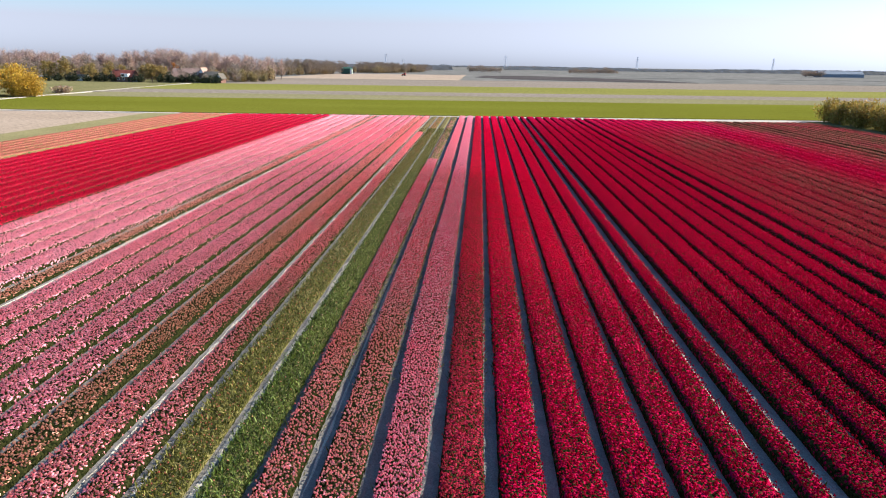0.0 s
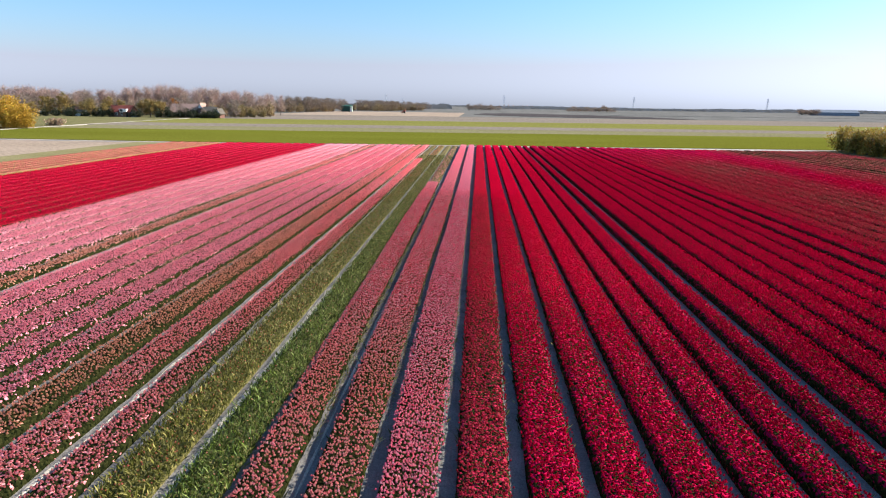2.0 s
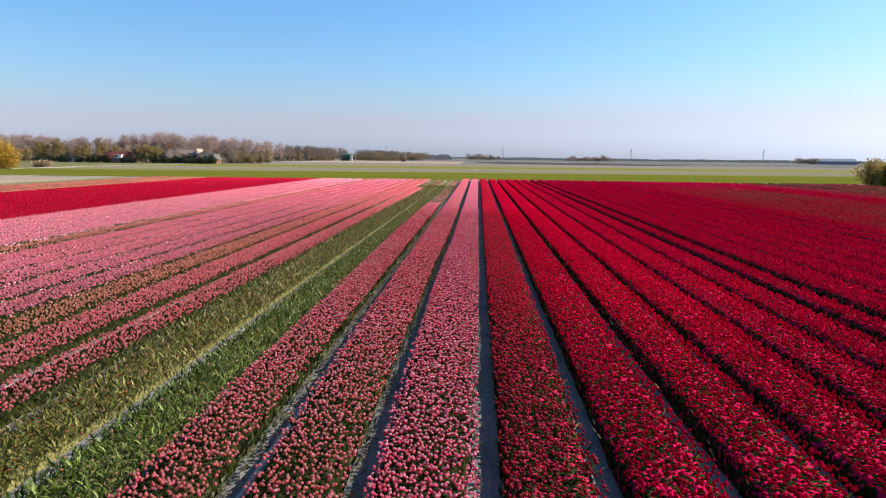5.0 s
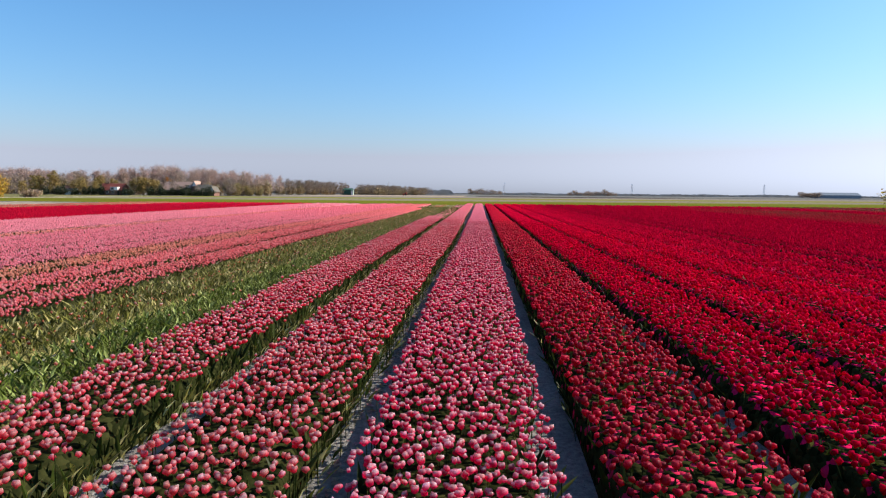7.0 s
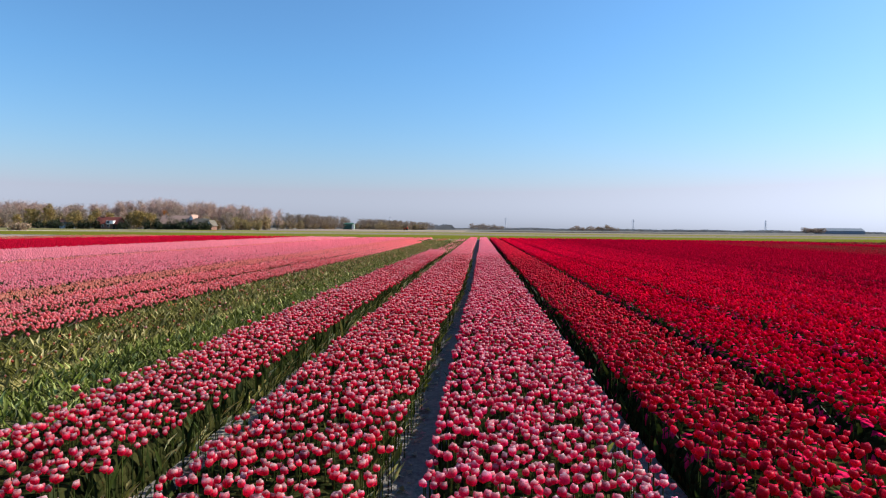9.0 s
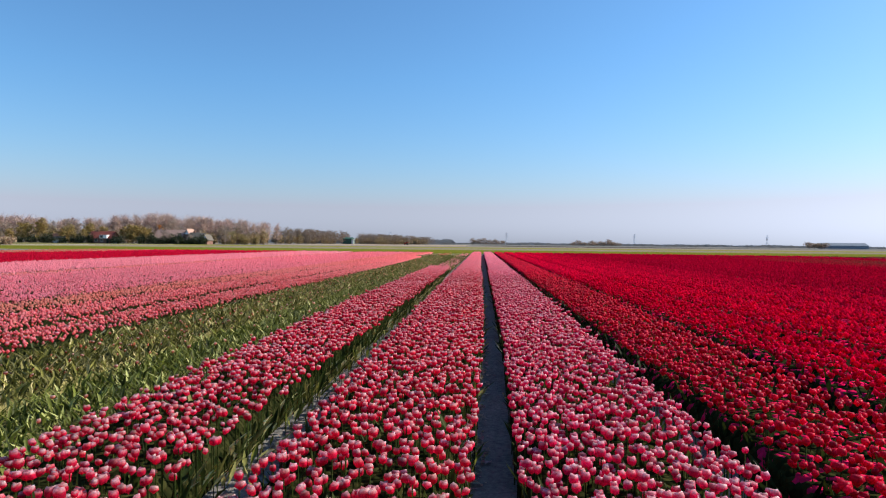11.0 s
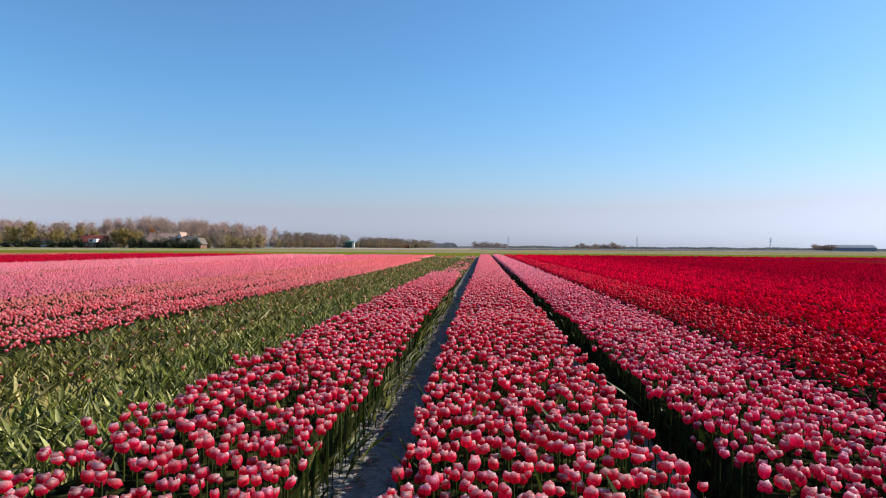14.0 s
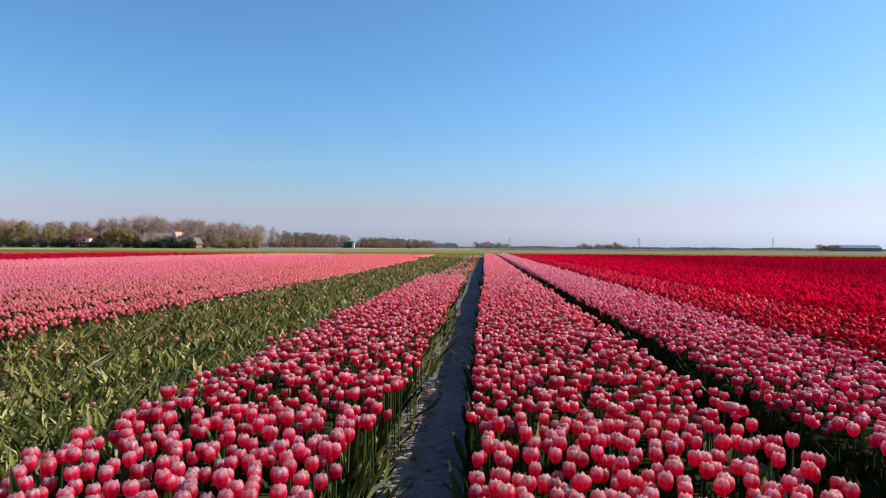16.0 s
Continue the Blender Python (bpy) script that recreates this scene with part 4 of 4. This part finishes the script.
for i in range(22):
    y = 130 - 2.6 * i
    made = copy_thing(tall[i % 3], pose(72.6 + 0.9 * math.sin(i * 2.1), y, 0, 0, 0, 71 * i))
    f = (1.0, 0.92, 1.05, 0.97, 1.08)[i % 5]
    made.scale = (f, f, f)
    tagged(made, group="hedge beside the field")
for t in (*golden, olive_bush, thicket, garden, *tall):
    drop(t)


# ---- far woods on the horizon ----
def far_woods(name, x0, x1, y, h, step, words):
    n = int((x1 - x0) / step)
    heap = Heap()
    x = np.linspace(x0, x1, n)
    top = h * (0.55 + 0.6 * hash_noise(x / 60, x * 0, y) + 0.25 * hash_noise(x / 13, x * 0, y + 1))
    gap = hash_noise(x / 240, x * 0, y + 2) < 0.2
    top[gap] *= 0.35
    m = 5
    for j in range(m):
        q = np.stack([x + place.uniform(-step, step, n), y + place.uniform(-25, 25, n), top * place.uniform(0.0, 0.6, n)], 1)
        w = step * place.uniform(0.8, 1.6, (n, 1))
        V = np.stack([q - np.c_[w, 0 * w, 0 * w], q + np.c_[w, 0 * w, 0 * w], np.c_[q[:, 0] + place.uniform(-3, 3, n), q[:, 1], top * place.uniform(0.7, 1.05, n)]], 1).reshape(-1, 3)
        V[0::3, 2] = V[1::3, 2] = np.repeat(np.where(j < 2, 0.0, 1.0), n) * V[0::3, 2]
        # pale grey of the haze put into the twig colour
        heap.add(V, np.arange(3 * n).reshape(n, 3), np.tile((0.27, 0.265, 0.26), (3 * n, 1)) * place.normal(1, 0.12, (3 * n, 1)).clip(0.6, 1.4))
    ob = new(name, heap.mesh(name, M_TWIG))
    return tagged(ob, words, "woods", kind="stuff")


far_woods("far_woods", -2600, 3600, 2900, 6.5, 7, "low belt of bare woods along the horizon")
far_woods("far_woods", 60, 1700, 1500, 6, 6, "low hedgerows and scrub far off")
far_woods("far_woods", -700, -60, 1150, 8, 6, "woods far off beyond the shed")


# ---- houses ----
def gable_bm(x0, x1, y0, y1, z0, z1, over, thick, along="x"):
    """Two roof slopes with thickness over a rectangle, ridge along x or y."""
    bm = bmesh.new()
    if along == "x":
        ym = (y0 + y1) / 2
        prof = [(y0 - over, z0 - over * (z1 - z0) / (ym - y0)), (ym, z1), (y1 + over, z0 - over * (z1 - z0) / (ym - y0))]
        pt = lambda a, p, dz: (a, p[0], p[1] + dz)
        ends = (x0 - over, x1 + over)
    else:
        xm = (x0 + x1) / 2
        prof = [(x0 - over, z0 - over * (z1 - z0) / (xm - x0)), (xm, z1), (x1 + over, z0 - over * (z1 - z0) / (xm - x0))]
        pt = lambda a, p, dz: (p[0], a, p[1] + dz)
        ends = (y0 - over, y1 + over)
    rows = [[bm.verts.new(pt(a, p, dz)) for p in prof for dz in (0, thick)] for a in ends]
    a, b = rows
    for i in (0, 2):
        bm.faces.new((a[i + 1], a[i + 3], b[i + 3], b[i + 1]))
        bm.faces.new((a[i], b[i], b[i + 2], a[i + 2]))
        bm.faces.new((a[i], a[i + 2], a[i + 3], a[i + 1]))
        bm.faces.new((b[i], b[i + 1], b[i + 3], b[i + 2]))
    bm.faces.new((a[0], a[1], b[1], b[0]))
    bm.faces.new((a[4], b[4], b[5], a[5]))
    bmesh.ops.recalc_face_normals(bm, faces=bm.faces[:])
    return bm


def wall_bm(x0, x1, y0, y1, z0, z1, along="x"):
    """House walls up to the eaves with two gables under the ridge."""
    bm = box_bm(x0, x1, y0, y1, 0, z0)
    if along == "x":
        ym = (y0 + y1) / 2
        tri = [[(x, y0, z0), (x, y1, z0), (x, ym, z1)] for x in (x0, x1)]
    else:
        xm = (x0 + x1) / 2
        tri = [[(x0, y, z0), (x1, y, z0), (xm, y, z1)] for y in (y0, y1)]
    vs = [[bm.verts.new(p) for p in t] for t in tri]
    bm.faces.new(vs[0])
    bm.faces.new(vs[1])
    for i in range(3):
        bm.faces.new((vs[0][i], vs[0][(i + 1) % 3], vs[1][(i + 1) % 3], vs[1][i]))
    bmesh.ops.recalc_face_normals(bm, faces=bm.faces[:])
    return bm


def prism_bm(x0, x1, y0, y1, z0, z1):
    """A boarded gable: an upright triangle with thickness."""
    bm = bmesh.new()
    a, b = [[bm.verts.new(p) for p in ((x0, y, z0), (x1, y, z0), ((x0 + x1) / 2, y, z1))] for y in (y0, y1)]
    bm.faces.new(a)
    bm.faces.new(b)
    for i in range(3):
        bm.faces.new((a[i], a[(i + 1) % 3], b[(i + 1) % 3], b[i]))
    bmesh.ops.recalc_face_normals(bm, faces=bm.faces[:])
    return bm


def house(x0, x1, y0, y1, eave, ridge, wall_m, roof_m, words, along="x", windows=3, chimney=True, door=True):
    ob = new("house")
    part("wall", wall_bm(x0, x1, y0, y1, eave, ridge - 0.05, along), wall_m, ob)
    roof = part("roof", gable_bm(x0, x1, y0, y1, eave, ridge, 0.35, 0.16, along), roof_m, ob)
    if chimney:
        cx = x0 + 0.25 * (x1 - x0)
        part("chimney", box_bm(cx - 0.35, cx + 0.35, (y0 + y1) / 2 - 0.3, (y0 + y1) / 2 + 0.3, ridge - 0.5, ridge + 0.9, 0.03), M_BRICK, roof)
    w = (x1 - x0) / (windows + (1 if door else 0))
    for i in range(windows):
        c = x0 + w * (i + 0.5)
        win = part("window", box_bm(c - 0.6, c + 0.6, y0 - 0.06, y0 + 0.05, 0.9, 2.1, 0.02), M_WHITEWALL, ob)
        part("pane", box_bm(c - 0.5, c + 0.5, y0 - 0.09, y0 - 0.065, 1.0, 2.0), M_GLASS, win)
    if door:
        c = x1 - w * 0.5
        part("door", box_bm(c - 0.5, c + 0.5, y0 - 0.07, y0 + 0.02, 0.0, 2.05, 0.02), M_DARKPAINT, ob)
    return tagged(ob, words, "house")


h1 = house(-174.5, -164.0, 296, 303, 2.5, 5.3, M_BRICK, M_REDTILE, "farmhouse with red tiled roof and dark brick walls")
d = part("dormer", box_bm(-168.6, -165.2, 295.2, 298.5, 2.3, 3.8, 0.03), M_WHITEWALL, h1, "white boarded dormer")
part("dormer_window", box_bm(-168.3, -166.9, 295.1, 295.18, 2.6, 3.6), M_GLASS, d)
part("porch", box_bm(-164.2, -161.2, 296.5, 300, 0, 2.2, 0.03), M_WHITEWALL, h1, "white rendered annexe")
house(-148.0, -135.2, 303, 311, 2.8, 6.4, M_BRICK, M_PINKTILE, "long farmhouse with weathered pinkish tiled roof")
wing = house(-134.4, -131.9, 304, 310, 4.4, 6.9, M_BRICK, M_PINKTILE, "narrow brick house wing with a steep white gable", "y", 1, False, False)
part("gable", prism_bm(-134.2, -132.1, 303.88, 304.0, 4.5, 6.6), M_WHITEWALL, wing, "white boarded gable")
house(-131.0, -124.4, 300, 307, 2.4, 5.2, M_BRICK, M_GREYTILE, "low farmhouse with grey tiled roof", "x", 2)
end = house(-124.3, -121.9, 300, 306, 2.4, 4.4, M_BRICK, M_GREYTILE, "small gabled house end with white boards", "y", 1, False, False)
part("gable", prism_bm(-124.1, -122.1, 299.88, 300.0, 2.3, 4.1), M_WHITEWALL, end, "white boarded gable")
house(-207.0, -199.5, 312, 318, 2.2, 4.2, M_BRICK, M_BRICK, "small dark barn half hidden by trees", "x", 2, False)
house(-196.0, -191.0, 303, 307, 2.0, 2.9, M_WHITEWALL, M_GREYTILE, "low white outbuilding by the meadow", "x", 1, False)
house(-103, -88, 880, 890, 3.0, 5.5, M_BRICK, M_GREYTILE, "dark barn far off behind the fields", "x", 3, False)
house(-87.5, -83.5, 878, 886, 3.2, 5.0, M_WHITEWALL, M_GREYTILE, "white house end far off", "y", 1, False, False)


def shed():
    ob = new("shed")
    part("wall", wall_bm(-128.6, -120.4, 598, 610, 5.0, 6.2, "x"), M_GREENSHEET, ob, "dark green sheet-metal side")
    part("front", box_bm(-120.35, -118.3, 597.4, 600.2, 0, 5.0, 0.05), M_PALESHEET, ob, "pale green end bay")
    part("roof", gable_bm(-128.6, -120.4, 598, 610, 5.0, 6.3, 0.2, 0.15, "x"), M_GREENSHEET, ob)
    part("door", box_bm(-120.1, -118.7, 597.28, 597.38, 0.0, 3.6, 0.02), M_STEEL, ob)
    return tagged(ob, "green sheet-metal shed with a pale end bay", "shed")


shed()
lb = new("long_barn")
part("wall", wall_bm(468, 526, 905, 922, 4.4, 7.8, "x"), M_BLUESHEET, lb)
part("roof", gable_bm(468, 526, 905, 922, 4.4, 8.0, 0.3, 0.2, "x"), M_BLUESHEET, lb)
for i in range(4):
    part("door", box_bm(474 + 13 * i, 478 + 13 * i, 904.85, 904.98, 0, 3.8), M_BLUESHEET, lb)
tagged(lb, "long barn in hazy blue-grey far off on the horizon", "barn")


def tractor(x, y):
    ob = new("tractor")
    ob.location = (x, y, 0.05)
    part("body", box_bm(-1.6, 0.6, -0.45, 0.45, 0.8, 1.6, 0.1), M_REDPAINT, ob)
    cab = part("cab", box_bm(0.1, 1.5, -0.7, 0.7, 1.0, 2.6, 0.08), M_REDPAINT, ob)
    part("cab_window", box_bm(0.25, 1.35, -0.73, 0.73, 1.6, 2.4), M_GLASS, cab)
    for wx, wy, r in ((-1.2, -0.75, 0.5), (-1.2, 0.75, 0.5), (0.9, -0.85, 0.8), (0.9, 0.85, 0.8)):
        bm = bmesh.new()
        bmesh.ops.create_cone(bm, cap_ends=True, segments=16, radius1=r, radius2=r, depth=0.4,
                              matrix=Matrix.Translation((wx, wy, r)) @ Matrix.Rotation(math.pi / 2, 4, "X"))
        part("wheel", bm, M_DARKPAINT, ob)
    return tagged(ob, "small red tractor standing on the far tilled field", "tractor")


tractor(-63, 545)


# ---- pylons ----
def bar(bm, a, b, w):
    a, b = Vector(a), Vector(b)
    q = (b - a).to_track_quat("Z", "Y").to_matrix().to_4x4()
    bmesh.ops.create_cube(bm, size=1, matrix=Matrix.Translation((a + b) / 2) @ q @ Matrix.Diagonal((w, w, (b - a).length, 1)))


def pylon(x, y, h):
    ob = new("pylon")
    ob.location = (x, y, 0)
    bm = bmesh.new()
    half = lambda z: 4.2 - 3.6 * min(1, z / (0.85 * h))
    for sx in (-1, 1):
        for sy in (-1, 1):
            zs = [0, 0.2 * h, 0.4 * h, 0.6 * h, 0.85 * h, h]
            for z0, z1 in zip(zs, zs[1:]):
                bar(bm, (sx * half(z0), sy * half(z0), z0), (sx * half(z1), sy * half(z1), z1), 0.5)
    part("mast", bm, M_STEEL, ob)
    for u, w in ((0.66, 8.0), (0.80, 6.5), (0.93, 5.0)):
        bm = bmesh.new()
        bar(bm, (-w, 0, u * h), (w, 0, u * h), 0.45)
        bar(bm, (-w, 0, u * h), (0, 0, u * h + 1.6), 0.3)
        bar(bm, (w, 0, u * h), (0, 0, u * h + 1.6), 0.3)
        part("crossarm", bm, M_STEEL, ob)
    bm = bmesh.new()
    for z0, z1 in ((0, 0.2), (0.2, 0.4), (0.4, 0.6), (0.6, 0.85)):
        for s in (-1, 1):
            bar(bm, (-half(z0 * h), s * half(z0 * h), z0 * h), (half(z1 * h), s * half(z1 * h), z1 * h), 0.3)
            bar(bm, (half(z0 * h), s * half(z0 * h), z0 * h), (-half(z1 * h), s * half(z1 * h), z1 * h), 0.3)
    part("bracing", bm, M_STEEL, ob)
    return tagged(ob, "tall grey steel lattice pylon on the horizon", "pylon", "pylons on the horizon")


for x in (-367, 99, 601, 1108):
    pylon(x, 2500, 47)
pylon(-300, 2500, 26)

# ---- litter on the paths ----
def litter(x0, x1, y0, y1, n, words):
    """Fallen petals, straw and small clods, lying on the soil."""
    heap = Heap()
    q = np.c_[rng.uniform(x0, x1, n), rng.uniform(y0, y1, n), np.full(n, -0.015)]
    flake = np.array([(-0.018, 0, 0.004), (0.015, -0.012, 0.012), (0.018, 0.010, 0.006), (-0.006, 0.016, 0.014)])
    q = bend(q)
    V, F = scatter(flake, np.array([(0, 1, 2), (0, 2, 3)]), q, rng.uniform(0.4, 1.9, n) ** 1.3, rng.uniform(0, 6.283, n), np.zeros(n), np.zeros(n))
    u = rng.random((n, 1))
    col = np.where(u < 0.5, (0.42, 0.36, 0.28), np.where(u < 0.8, (0.48, 0.26, 0.28), (0.30, 0.27, 0.12)))
    heap.add(V, F, np.repeat(col, 4, 0))
    ob = new("path_litter", heap.mesh("path_litter", M_PETAL))
    return tagged(ob, words, "litter", kind="stuff")


for a, b, n in ((-2.98, -2.78, 800), (-1.72, -1.58, 1300), (-1.56, -1.38, 120), (-0.19, -0.08, 900), (1.34, 1.46, 350), (2.86, 2.98, 200)):
    litter(a, b, 19, 60, n, "fallen petals and dry leaf scraps on the sandy path")


# ---- single tulips of the beds that the flight passes lowest ----
def petal_cup():
    """A finer blossom: three outer and three inner petals as one rounded cup with a notched, uneven rim."""
    sides, v, f = 12, [(0, 0, 0)], []
    rings = ((0.006, 0.016), (0.022, 0.0275), (0.040, 0.0314), (0.053, 0.0285), (0.062, 0.0215))
    for j, (z, r) in enumerate(rings):
        for i in range(sides):
            a = 2 * math.pi * i / sides
            q = r * (1 + 0.09 * math.cos(3 * a))
            top = max(0, j - 2) / 2
            v.append((q * math.cos(a), q * math.sin(a), z + top * (0.0035 * math.cos(6 * a) + rng.uniform(-0.003, 0.003))))
    for i in range(sides):
        f.append((0, 1 + (i + 1) % sides, 1 + i))
    for j in range(len(rings) - 1):
        for i in range(sides):
            p, q = 1 + j * sides + i, 1 + j * sides + (i + 1) % sides
            f += [(p, q, q + sides), (p, q + sides, p + sides)]
    v.append((0, 0, 0.058))
    top = len(v) - 1 - sides
    f += [(len(v) - 1, top + i, top + (i + 1) % sides) for i in range(sides)]
    return np.array(v), np.array(f)


def tulip_meshes(look_, count):
    stems, cups = [], []
    for i in range(count):
        h = Heap()
        sv, sf = STEM_A
        h.add(sv * (1.3, 1.3, 1), sf, leaf_colours(1, len(sv), 0) * 1.2)
        for a in (0.4 + i, 2.3 + i, 4.4 + i):
            V, F = scatter(LEAF_UP[0], LEAF_UP[1], np.zeros((1, 3)), np.array([rng.uniform(0.8, 1.15)]), np.array([a]), np.array([0.1]), np.array([a]))
            h.add(V, F, leaf_colours(1, len(V), 0.2))
        stems.append(h.mesh("stem", M_LEAF))
        cv, cf = petal_cup()
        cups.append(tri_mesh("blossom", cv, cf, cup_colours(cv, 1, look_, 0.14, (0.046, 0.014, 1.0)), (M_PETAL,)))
    return stems, cups


def single_tulips(bed, x0, x1, y0, y1, look_, n):
    stems, cups = tulip_meshes(look_, 8)
    p = grid_points(x0, x1, y0, y1, n / ((x1 - x0) * (y1 - y0)))[:300]
    for i, (x, y) in enumerate(p):
        st = child("tulip", stems[i % 8], bed)
        f = rng.uniform(0.92, 1.08)
        x = float(bend(np.array([[x, y, 0.0]]))[0, 0])
        st.matrix_basis = pose(x, y, 0.0, rng.normal(0, 3), rng.normal(0, 3), rng.uniform(0, 360)) @ Matrix.Diagonal((f, f, f, 1))
        cp = child("blossom", cups[int(rng.integers(0, 8))], st)
        cp.location, cp.scale = (0, 0, 0.352), (0.74, 0.74, 0.84)


for x0, x1, look_ in ((-2.78, -1.68, ROSE), (-1.34, -0.19, ROSE), (0.12, 1.34, PINK)):
    single_tulips(bed_at[x0], x0 + EDGE.get(x0, (0, 0))[0], x1 - EDGE.get(x0, (0, 0))[1], *SINGLE, look_, 290)
